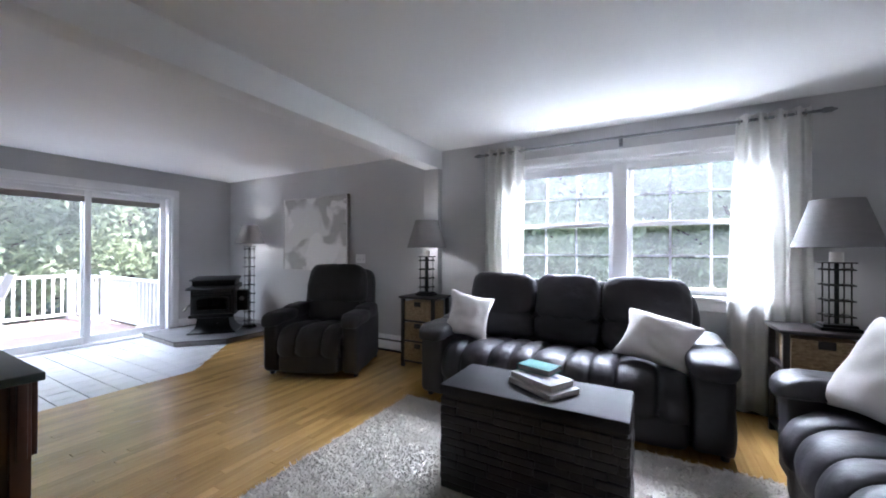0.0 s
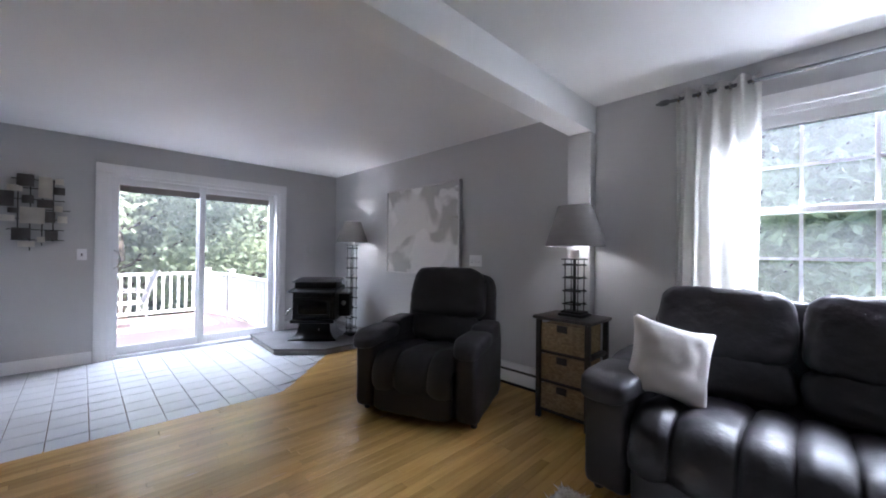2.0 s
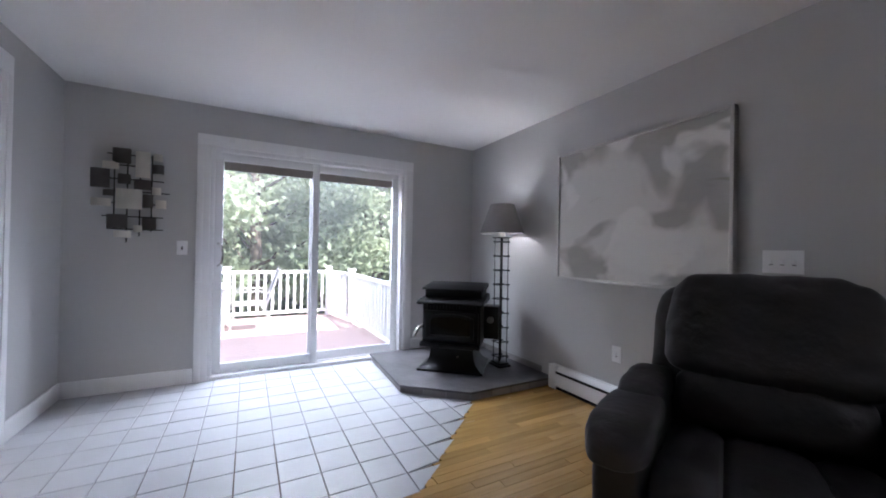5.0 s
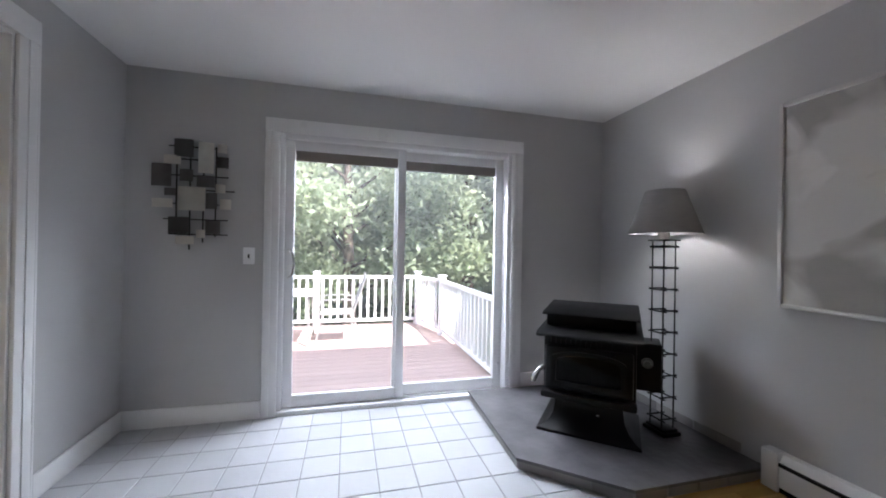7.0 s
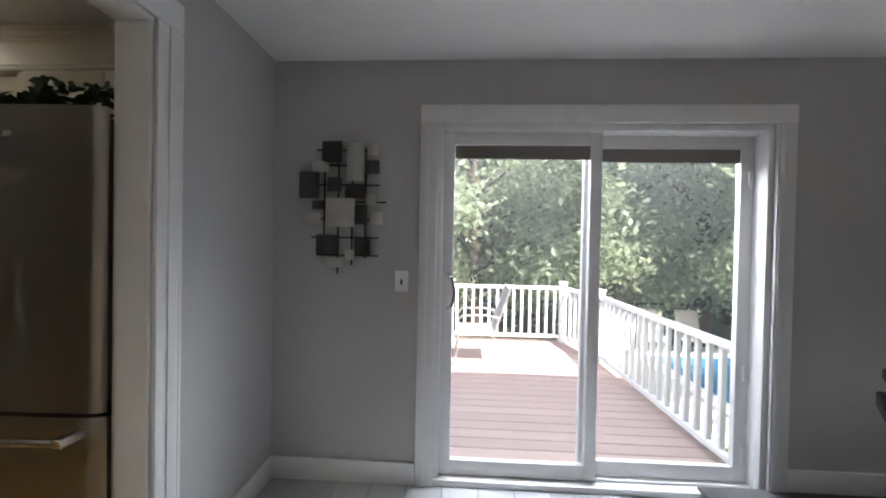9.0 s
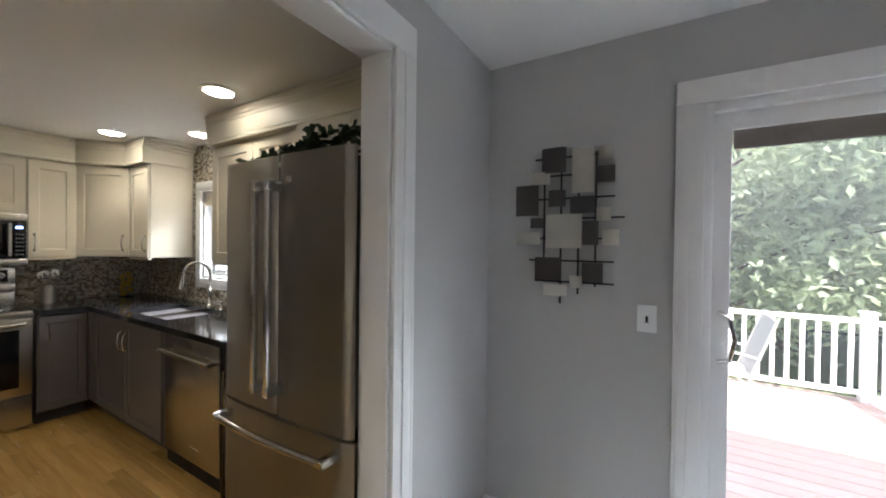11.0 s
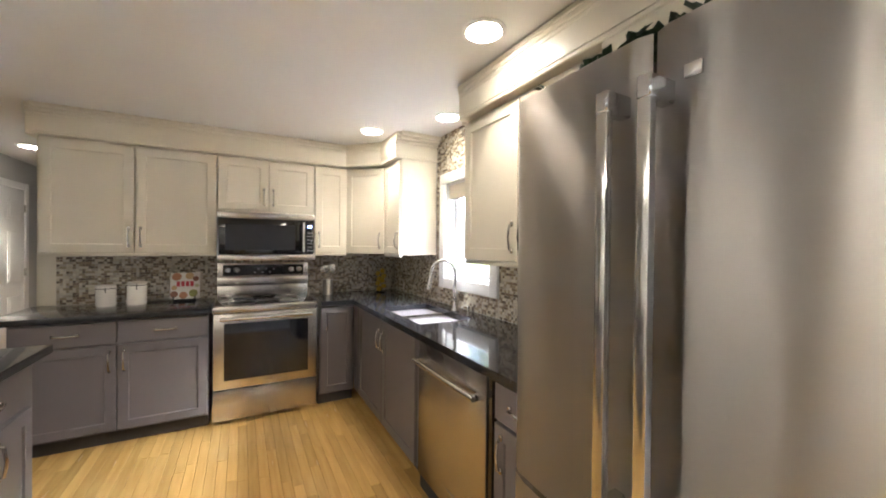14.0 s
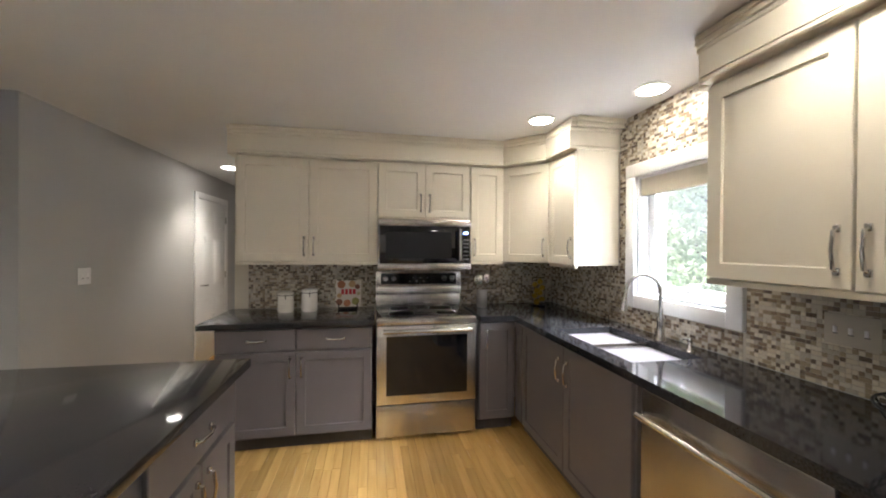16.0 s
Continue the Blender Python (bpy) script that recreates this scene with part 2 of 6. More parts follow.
def puff(bm, x0, x1, y0, y1, z0, z1, power=5.0, n=12, wrinkle=0.004, m=None, seed=0.0):
    """A stuffed block: a rounded box with soft faces and light creases."""
    r = bmesh.ops.create_cube(bm, size=2)
    vs = r["verts"]
    es = list({e for v in vs for e in v.link_edges})
    r = bmesh.ops.subdivide_edges(bm, edges=es, cuts=n, use_grid_fill=True)
    vs = list({v for f in bm.faces if f.is_valid and f.tag is False for v in f.verts})
    c, h = Vector(((x0 + x1) / 2, (y0 + y1) / 2, (z0 + z1) / 2)), Vector(((x1 - x0) / 2, (y1 - y0) / 2, (z1 - z0) / 2))
    for v in vs:
        p = v.co
        # even out the corners so that edges get their share of the points
        q = Vector([math.sin(a * math.pi / 2) * 0.5 + a * 0.5 for a in p])
        k = sum(abs(a) ** power for a in q) ** (1 / power)
        d = q / k
        w = c + Vector((d.x * h.x, d.y * h.y, d.z * h.z))
        if wrinkle:
            w += d * wrinkle * (noise.noise(w * 9 + Vector((seed, seed, 0))) + 0.6 * noise.noise(w * 24 + Vector((0, seed, 5))))
        v.co = m @ w if m is not None else w
    for f in bm.faces:
        f.tag = True
    return bm


def mesh_of(name, bm, material, smooth=None):
    bmesh.ops.recalc_face_normals(bm, faces=bm.faces[:])
    me = bpy.data.meshes.new(name)
    bm.to_mesh(me)
    bm.free()
    me.materials.append(material)
    if smooth is not False:
        me.polygons.foreach_set("use_smooth", [True] * len(me.polygons))
        me.set_sharp_from_angle(angle=radians(40 if smooth is None else smooth))
    return me


def part(name, bm, material, parent=None, label="", smooth=None):
    ob = new(name, mesh_of(name, bm, material, smooth))
    ob.parent = parent
    return tagged(ob, label)


def thing(name, label, category, m=None, group="", kind=""):
    ob = new(name)
    ob.matrix_world = m if m is not None else Matrix()
    return tagged(ob, label, category, group, kind)


def block(name, material, *boxes, parent=None, label="", bevel=0.0):
    bm = bmesh.new()
    for b in boxes:
        box(bm, *b, bevel=bevel)
    return part(name, bm, material, parent, label)


def piece(name, me, parent, loc, rz=0.0):
    ob = new(name, me)
    ob.parent = parent
    ob.matrix_basis = pose(*loc, 0, 0, rz)
    return ob


def structure(ob, label, category):
    return tagged(ob, label, category, "", "structure")


# ---- plan ----
XW, YN, YS, XE = -6.345, 3.79, 0.14, 1.75   # west wall, north wall, dining south wall, east wall
CL, CK = 2.40, 2.355                        # ceilings: living and dining, kitchen
XKW, YK = -6.30, -3.87                      # kitchen: window wall, range wall
SLY0, SLY1, SLZ = 1.08, 2.90, 2.05          # slider opening
WX0, WX1, WZ0, WZ1 = -1.36, 0.74, 0.88, 2.09  # living room window opening
KY0, KY1, KZ0, KZ1 = -2.68, -2.03, 1.14, 1.93  # kitchen window opening
OX0, OX1, OZ = -5.52, -3.95, 2.14           # opening to the kitchen

# walls
structure(block("wall_west", WALL, (XW - 0.18, XW, YS, SLY0, -0.1, CL), (XW - 0.18, XW, SLY1, YN + 0.18, -0.1, CL), (XW - 0.18, XW, SLY0, SLY1, SLZ, CL)), "grey painted wall around the sliding door", "wall")
structure(block("wall_north", WALL, (XW, WX0, YN, YN + 0.18, -0.1, CL), (WX1, XE + 0.15, YN, YN + 0.18, -0.1, CL), (WX0, WX1, YN, YN + 0.18, -0.1, WZ0), (WX0, WX1, YN, YN + 0.18, WZ1, CL)), "grey painted wall with a double window", "wall")
structure(block("wall_dining_south", WALL, (XW - 0.18, OX0, 0.02, YS, -0.1, CL), (OX0, OX1, 0.02, YS, OZ, CL), (OX1, -2.36, 0.02, YS, -0.1, CL)), "grey painted wall beside the kitchen opening", "wall")
structure(block("wall_living_west", WALL, (-2.36, -2.22, -2.0, 0.14, -0.1, CL)), "plain grey wall closing the living room", "wall")
structure(block("wall_living_south", WALL, (-2.22, XE + 0.15, -2.15, -2.0, -0.1, CL)), "plain grey wall behind the living room", "wall")
structure(block("wall_east", WALL, (XE, XE + 0.15, -2.0, YN, -0.1, CL)), "plain grey wall beside the loveseat", "wall")
structure(block("wall_kitchen_west", WALL, (XKW - 0.225, XKW, YK - 0.15, KY0, -0.1, CL), (XKW - 0.225, XKW, KY1, 0.02, -0.1, CL), (XKW - 0.225, XKW, KY0, KY1, -0.1, KZ0), (XKW - 0.225, XKW, KY0, KY1, KZ1, CL)), "kitchen wall with a window over the sink", "wall")
structure(block("wall_kitchen_range", CREAM, (XKW, -3.42, YK - 0.15, YK, -0.1, CL)), "kitchen wall behind the range", "wall")
structure(block("wall_hall_east", WALL, (-2.5, -2.36, -6.9, -3.12, -0.1, CL), (-2.5, -2.36, -1.9, 0.02, -0.1, CL)), "grey painted hall wall", "wall")
structure(block("wall_hall_end", WALL, (-4.0, -2.5, -7.0, -6.9, -0.1, CL)), "plain wall at the end of the hall", "wall")
structure(block("wall_hall_west", WALL, (-3.57, -3.42, -6.9, YK - 0.15, -0.1, CL)), "plain wall along the hall", "wall")
structure(block("wall_side_room", CREAM, (-2.36, -1.3, -3.47, -3.32, -0.1, CL), (-1.45, -1.3, -3.32, -2.15, -0.1, CL), (-2.36, -1.3, -2.15, -2.0, -0.1, CL)), "cream wall seen through the hall opening", "wall")
# ceilings
structure(block("ceiling", CEIL, (XW - 0.18, XE + 0.15, YS, YN + 0.18, CL, CL + 0.12), (-2.36, XE + 0.15, -2.15, YS, CL, CL + 0.12)), "white painted ceiling", "ceiling")
structure(block("ceiling_kitchen", CEIL, (XKW - 0.225, -1.3, -7.0, 0.02, CK, CK + 0.16)), "white kitchen ceiling", "ceiling")
structure(block("ceiling_beam", CEIL, (-2.352, -2.165, YS, YN, 2.183, CL - 0.003), bevel=0.006), "boxed white ceiling beam", "beam")
structure(block("pilaster", WALL, (-2.352, -2.165, YN - 0.10, YN, 0, 2.183), bevel=0.006), "grey pilaster under the ceiling beam", "pilaster")
# floors
floor = structure(block("floor", SUBFLOOR, (XW - 0.18, XE, 0.02, YN, -0.12, -0.014), (-2.22, XE, -2.0, 0.02, -0.12, -0.014)), "honey oak strip floor, varnished", "floor")
floor_k = structure(block("floor_kitchen", SUBFLOOR, (XKW, -2.5, -6.9, 0.02, -0.12, -0.014), (-2.5, -1.45, -3.32, -2.15, -0.12, -0.005)), "honey oak strip kitchen floor", "floor")
tile_floor = structure(block("floor_tiles", GROUT, (XW, -4.98, YS, YN, -0.014, -0.004)), "square white ceramic tiles with grey grout", "floor")


# baseboards and casings
def profile_trim(name, x0, x1, y0, y1, z0, z1, material=TRIM):
    bm = bmesh.new()
    box(bm, x0, x1, y0, y1, z0, z1, 0.005, 2)
    return part(name, bm, material)


structure(profile_trim("baseboard_west", XW, XW + 0.016, YS + 0.016, SLY0 - 0.1, 0, 0.125), "white baseboard", "baseboard")
structure(profile_trim("baseboard_south", XW, OX0 - 0.12, YS, YS + 0.016, 0, 0.125), "white baseboard", "baseboard")
structure(profile_trim("baseboard_south_east", OX1 + 0.12, -2.36, YS, YS + 0.016, 0, 0.125), "white baseboard", "baseboard")
structure(profile_trim("baseboard_corner", XW, XW + 0.016, SLY1 + 0.1, YN, 0.07, 0.19), "white baseboard", "baseboard")
structure(profile_trim("baseboard_hall", -2.516, -2.5, -5.2, -3.4, 0, 0.125), "white baseboard", "baseboard")


def casing(name, label, legs, head, jambs):
    c = structure(thing(name, label, "door casing"), label, "door casing")
    for b in legs:
        block("casing_leg", TRIM, b, parent=c, bevel=0.006)
    block("casing_head", TRIM, head, parent=c, bevel=0.006)
    for b in jambs:
        block("jamb", TRIM, b, parent=c, bevel=0.003)
    return c


casing("opening_casing", "white casing round the kitchen opening",
       [(OX0 - 0.115, OX0 + 0.005, YS, YS + 0.02, 0, OZ - 0.005), (OX0 - 0.09, OX0 - 0.04, YS + 0.02, YS + 0.027, 0, OZ - 0.005), (OX1 - 0.005, OX1 + 0.115, YS, YS + 0.02, 0, OZ - 0.005)],
       (OX0 - 0.115, OX1 + 0.115, YS, YS + 0.02, OZ - 0.005, OZ + 0.11),
       [(OX0, OX0 + 0.018, 0.01, YS, 0, OZ - 0.018), (OX1 - 0.018, OX1, 0.01, YS, 0, OZ - 0.018), (OX0, OX1, 0.01, YS, OZ - 0.018, OZ)])


# ---- sliding door ----
def sliding_door():
    d = structure(thing("door_slider", "white sliding glass door to the deck", "sliding door"), "white sliding glass door to the deck", "sliding door")
    x = XW
    for y0, y1 in ((SLY0 - 0.095, SLY0 + 0.004), (SLY1 - 0.004, SLY1 + 0.095)):
        block("casing_leg", TRIM, (x, x + 0.02, y0, y1, 0, SLZ - 0.004), (x + 0.02, x + 0.026, y0 + 0.012, y0 + 0.05, 0, SLZ), parent=d, bevel=0.004)
    block("casing_head", TRIM, (x, x + 0.022, SLY0 - 0.095, SLY1 + 0.095, SLZ - 0.004, SLZ + 0.095), parent=d, bevel=0.005)
    block("jamb", VINYL, (x - 0.16, x - 0.003, SLY0, SLY0 + 0.035, 0.02, SLZ), parent=d, bevel=0.004)
    block("jamb", VINYL, (x - 0.16, x - 0.003, SLY1 - 0.035, SLY1, 0.02, SLZ), parent=d, bevel=0.004)
    block("head_jamb", VINYL, (x - 0.16, x - 0.003, SLY0 + 0.035, SLY1 - 0.035, SLZ - 0.04, SLZ), parent=d, bevel=0.004)
    block("threshold", VINYL, (x - 0.16, x + 0.01, SLY0, SLY1, 0.0, 0.035), (x - 0.06, x - 0.05, SLY0 + 0.03, SLY1 - 0.03, 0.035, 0.05), parent=d, bevel=0.003)
    mid = (SLY0 + SLY1) / 2 - 0.035
    for name, a, b, xx, sw in (("sliding_panel", SLY0 + 0.035, mid + 0.05, x - 0.06, 0.064), ("fixed_panel", mid - 0.03, SLY1 - 0.035, x - 0.12, 0.07)):
        z0, z1 = 0.04, SLZ - 0.04
        p = block(name, VINYL, (xx - 0.02, xx + 0.02, a, a + sw, z0, z1), (xx - 0.02, xx + 0.02, b - sw, b, z0, z1), (xx - 0.019, xx + 0.019, a + sw, b - sw, z0, z0 + 0.085), (xx - 0.019, xx + 0.019, a + sw, b - sw, z1 - 0.07, z1), parent=d, bevel=0.004)
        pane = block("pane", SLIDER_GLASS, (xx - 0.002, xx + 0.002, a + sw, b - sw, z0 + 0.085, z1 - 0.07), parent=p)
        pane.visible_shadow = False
        block("blind_headrail", mat("taupe_blind", (0.30, 0.27, 0.25), 0.6, vary=0.1), (xx + 0.004, xx + 0.018, a + sw + 0.004, b - sw - 0.004, z1 - 0.15, z1 - 0.075), *[(xx + 0.003, xx + 0.02, a + sw + 0.004, b - sw - 0.004, z1 - 0.15 + 0.012 * k, z1 - 0.146 + 0.012 * k) for k in range(6)], parent=p)
    bm = bmesh.new()
    hy = SLY0 + 0.065
    tube(bm, [(x - 0.04, hy, 1.0), (x + 0.005, hy + 0.03, 1.02), (x + 0.015, hy + 0.045, 1.1), (x + 0.005, hy + 0.03, 1.18), (x - 0.04, hy, 1.2)], 0.009)
    part("handle", bm, CHROME, d, "curved pull handle")
    block("latch", VINYL, (x - 0.04, x - 0.03, mid + 0.0, mid + 0.03, 0.72, 0.86), parent=d, bevel=0.004)
    for z in (1.72, 0.62, 0.16):
        block("hinge_clip", VINYL, (x - 0.1, x - 0.085, SLY1 - 0.07, SLY1 - 0.045, z, z + 0.09), parent=d, bevel=0.003)


sliding_door()


# ---- living room window ----
def sash(parent, x0, x1, y, z0, z1, cols, rows, bar=0.045):
    s = block("sash", VINYL, (x0, x0 + bar, y - 0.02, y + 0.02, z0, z1), (x1 - bar, x1, y - 0.02, y + 0.02, z0, z1), (x0 + bar, x1 - bar, y - 0.019, y + 0.019, z0, z0 + bar), (x0 + bar, x1 - bar, y - 0.019, y + 0.019, z1 - bar, z1), parent=parent, bevel=0.004)
    a, b, c, d = x0 + bar, x1 - bar, z0 + bar, z1 - bar
    bars = [(a + (b - a) * k / cols - 0.009, a + (b - a) * k / cols + 0.009, y - 0.008, y + 0.008, c, d) for k in range(1, cols)]
    bars += [(a, b, y - 0.0075, y + 0.0075, c + (d - c) * k / rows - 0.009, c + (d - c) * k / rows + 0.009) for k in range(1, rows)]
    if bars:
        block("muntins", VINYL, *bars, parent=s)
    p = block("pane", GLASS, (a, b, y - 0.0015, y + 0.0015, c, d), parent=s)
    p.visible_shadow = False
    return s


def living_window():
    w = structure(thing("window_1", "white double-hung window pair with muntins", "window"), "white double-hung window pair with muntins", "window")
    y = YN
    block("casing", TRIM, (WX0 - 0.09, WX0, y - 0.02, y, WZ0, WZ1), (WX1, WX1 + 0.09, y - 0.02, y, WZ0, WZ1), (WX0 - 0.09, WX1 + 0.09, y - 0.022, y, WZ1, WZ1 + 0.09), parent=w, bevel=0.004)
    block("sill", TRIM, (WX0 - 0.11, WX1 + 0.11, y - 0.06, y + 0.08, WZ0 - 0.03, WZ0), parent=w, bevel=0.006)
    block("apron", TRIM, (WX0 - 0.09, WX1 + 0.09, y - 0.018, y, WZ0 - 0.12, WZ0 - 0.03), parent=w, bevel=0.005)
    mx = -0.31
    block("frame", VINYL, (WX0, WX0 + 0.03, y, y + 0.16, WZ0, WZ1), (WX1 - 0.03, WX1, y, y + 0.16, WZ0, WZ1), (WX0 + 0.03, WX1 - 0.03, y, y + 0.16, WZ1 - 0.03, WZ1), (WX0 + 0.03, WX1 - 0.03, y + 0.08, y + 0.16, WZ0, WZ0 + 0.025), parent=w, bevel=0.003)
    block("mullion", VINYL, (mx - 0.06, mx + 0.06, y + 0.005, y + 0.16, WZ0 + 0.0, WZ1 - 0.03), parent=w, bevel=0.004)
    for a, b in ((WX0 + 0.03, mx - 0.06), (mx + 0.06, WX1 - 0.03)):
        sash(w, a, b, y + 0.09, WZ0 + 0.02, 1.52, 3, 2, 0.04)
        sash(w, a, b, y + 0.132, 1.48, WZ1 - 0.03, 3, 2, 0.04)
        block("blind_stack", VINYL, (a, b, y + 0.02, y + 0.065, WZ1 - 0.10, WZ1 - 0.03), *[(a, b, y + 0.018, y + 0.067, WZ1 - 0.10 + 0.012 * k, WZ1 - 0.096 + 0.012 * k) for k in range(6)], parent=w)


living_window()


# ---- kitchen window ----
def kitchen_window():
    w = structure(thing("window_2", "white kitchen window with a raised blind", "window"), "white kitchen window with a raised blind", "window")
    x = XKW
    block("casing", TRIM, (x, x + 0.028, KY0 - 0.085, KY0, KZ0 - 0.085, KZ1), (x, x + 0.028, KY1, KY1 + 0.085, KZ0 - 0.085, KZ1), (x, x + 0.028, KY0, KY1, KZ0 - 0.085, KZ0), (x, x + 0.03, KY0 - 0.085, KY1 + 0.085, KZ1, KZ1 + 0.085), parent=w, bevel=0.006)
    block("frame", VINYL, (x - 0.17, x, KY0, KY0 + 0.02, KZ0, KZ1), (x - 0.17, x, KY1 - 0.02, KY1, KZ0, KZ1), (x - 0.17, x, KY0 + 0.02, KY1 - 0.02, KZ0, KZ0 + 0.02), (x - 0.17, x, KY0 + 0.02, KY1 - 0.02, KZ1 - 0.02, KZ1), parent=w, bevel=0.003)
    s = block("sash", VINYL, (x - 0.11, x - 0.07, KY0 + 0.02, KY0 + 0.075, KZ0 + 0.02, KZ1 - 0.02), (x - 0.11, x - 0.07, KY1 - 0.075, KY1 - 0.02, KZ0 + 0.02, KZ1 - 0.02), (x - 0.109, x - 0.071, KY0 + 0.075, KY1 - 0.075, KZ0 + 0.02, KZ0 + 0.075), (x - 0.109, x - 0.071, KY0 + 0.075, KY1 - 0.075, KZ1 - 0.075, KZ1 - 0.02), parent=w, bevel=0.004)
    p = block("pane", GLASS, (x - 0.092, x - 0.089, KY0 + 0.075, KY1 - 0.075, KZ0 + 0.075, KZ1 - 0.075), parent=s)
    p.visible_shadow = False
    block("blind_stack", CREAM, (x - 0.05, x - 0.01, KY0 + 0.022, KY1 - 0.022, KZ1 - 0.13, KZ1 - 0.02), *[(x - 0.055, x - 0.005, KY0 + 0.022, KY1 - 0.022, KZ1 - 0.13 + 0.014 * k, KZ1 - 0.126 + 0.014 * k) for k in range(8)], parent=w, label="stacked cream blind slats")
    bm = bmesh.new()
    tube(bm, [(x - 0.06, -2.35, KZ0 + 0.03), (x - 0.03, -2.35, KZ0 + 0.06), (x - 0.02, -2.28, KZ0 + 0.06)], 0.007)
    part("crank", bm, CHROME, w)


kitchen_window()

# ---- outside: ground, house shell, deck, rails, trees ----
gb = bmesh.new()
box(gb, -400, 400, -400, 400, -1.4, -1.2)
structure(part("ground", gb, GRASS), "mown green lawn round the house", "ground")
# unseen slab, added to keep the sun off the ceilings and rooms
structure(block("roof", ROOFM, (-6.7, 2.3, -7.4, 4.1, 2.62, 2.8)), "unseen dark slab over the house, added to block the sun", "roof")
structure(block("foundation", SIDING, (XW - 0.17, XE + 0.14, -6.9, YN + 0.17, -1.2, -0.125)), "grey foundation wall under the house", "foundation")

deck = structure(block("deck", SUBFLOOR, (-10.2, XW - 0.19, -6.0, 3.1, -0.22, -0.155)), "reddish composite deck with white rails", "deck")
bm = bmesh.new()
box(bm, -0.067, 0.067, -4.55, 4.55, -0.032, 0, 0.004, 1)
board = mesh_of("deck_board", bm, DECKM)
for k in range(26):
    piece("deck_board", board, deck, (-6.62 - 0.14 * k, -1.45, -0.12))


def rail_run(name, a, b, zt=0.75, z0=-0.12, ends=True):
    """White vinyl rail from a to b, with posts unless it spans between those of others."""
    r = thing(name, "white vinyl deck railing with square balusters", "railing", pose(a[0], a[1], 0, 0, 0, math.degrees(math.atan2(b[1] - a[1], b[0] - a[0]))))
    L = math.hypot(b[0] - a[0], b[1] - a[1])
    n = max(1, round(L / 1.8))
    for k in range(n + 1):
        x = L * k / n
        if not ends:
            continue
        bm = bmesh.new()
        box(bm, x - 0.05, x + 0.05, -0.05, 0.05, z0, zt + 0.05, 0.006, 1)
        box(bm, x - 0.065, x + 0.065, -0.065, 0.065, zt + 0.05, zt + 0.075, 0.008, 1)
        box(bm, x - 0.06, x + 0.06, -0.06, 0.06, z0, z0 + 0.05, 0.006, 1)
        part("post", bm, VINYL, r)
    for k in range(n):
        x0, x1 = L * k / n + 0.05, L * (k + 1) / n - 0.05
        block("top_rail", VINYL, (x0, x1, -0.035, 0.035, zt - 0.05, zt), parent=r, bevel=0.01)
        block("bottom_rail", VINYL, (x0, x1, -0.022, 0.022, z0 + 0.07, z0 + 0.12), parent=r, bevel=0.006)
    bm = bmesh.new()
    box(bm, -0.019, 0.019, -0.019, 0.019, z0 + 0.12, zt - 0.05, 0.003, 1)
    me = mesh_of("baluster", bm, VINYL)
    m = int(L / 0.125)
    for k in range(1, m):
        x = L * k / m
        if min(abs(x - L * j / n) for j in range(n + 1)) > 0.07:
            piece("baluster", me, r, (x, 0, 0))


rail_run("deck_railing", (-6.62, 3.03), (-9.12, 3.03))
rail_run("deck_railing", (-10.05, 2.81), (-10.05, -5.9))
rail_run("deck_railing", (-9.17, 3.0), (-9.99, 2.84), ends=False)


def tree(name, label, seed, height, spread, leaf, count, material, low=0.15):
    rng = random.Random(seed)
    t = thing(name, label, "tree")
    bm = bmesh.new()
    lean = rng.uniform(-0.3, 0.3)
    tube(bm, [(0, 0, -0.3), (lean * 0.3, 0.05, height * 0.3), (lean * 0.7, -0.1, height * 0.6), (lean, 0, height * 0.92)], 0.02 * height + 0.05, 9, True, 0.03)
    clumps = []
    for k in range(30):
        f = low + (0.97 - low) * (k + rng.random()) / 30
        a = rng.uniform(0, 6.283)
        r = spread * (0.35 + 0.75 * math.sin(math.pi * min(1, max(0.1, f * 0.9)))) * rng.uniform(0.55, 1.0)
        tip = Vector((lean * f + r * math.cos(a), r * math.sin(a), height * f + rng.uniform(0, 0.5)))
        base = Vector((lean * f * 0.8, 0, height * max(0.12, f - 0.12)))
        tube(bm, [base, base.lerp(tip, 0.5) + Vector((0, 0, 0.2)), tip], 0.05, 5, True, 0.012)
        clumps += [tip, base.lerp(tip, 0.62) + Vector((rng.uniform(-.4, .4), rng.uniform(-.4, .4), 0.25))]
    part("trunk", bm, BARK, t)
    verts, faces = [], []
    for k in range(count):
        c = clumps[rng.randrange(len(clumps))]
        d = Vector((rng.gauss(0, 1), rng.gauss(0, 1), rng.gauss(0, 0.7)))
        p = c + d * (0.33 * spread / 2.2)
        n = Vector((rng.gauss(0, 1), rng.gauss(0, 1), rng.gauss(0.9, 0.7))).normalized()
        u = n.orthogonal().normalized()
        w = n.cross(u)
        s, ang = leaf * rng.uniform(0.6, 1.3), rng.uniform(0, 6.283)
        u, w = u * math.cos(ang) + w * math.sin(ang), w * math.cos(ang) - u * math.sin(ang)
        i = len(verts)
        verts += [p - u * s, p + w * s * 0.5 + n * s * 0.15, p + u * s, p - w * s * 0.5 + n * s * 0.15]
        faces += [(i, i + 1, i + 2), (i, i + 2, i + 3)]
    me = bpy.data.meshes.new("crown")
    me.from_pydata([tuple(v) for v in verts], [], faces)
    me.materials.append(material)
    ob = new("crown", me)
    ob.parent = t
    return t


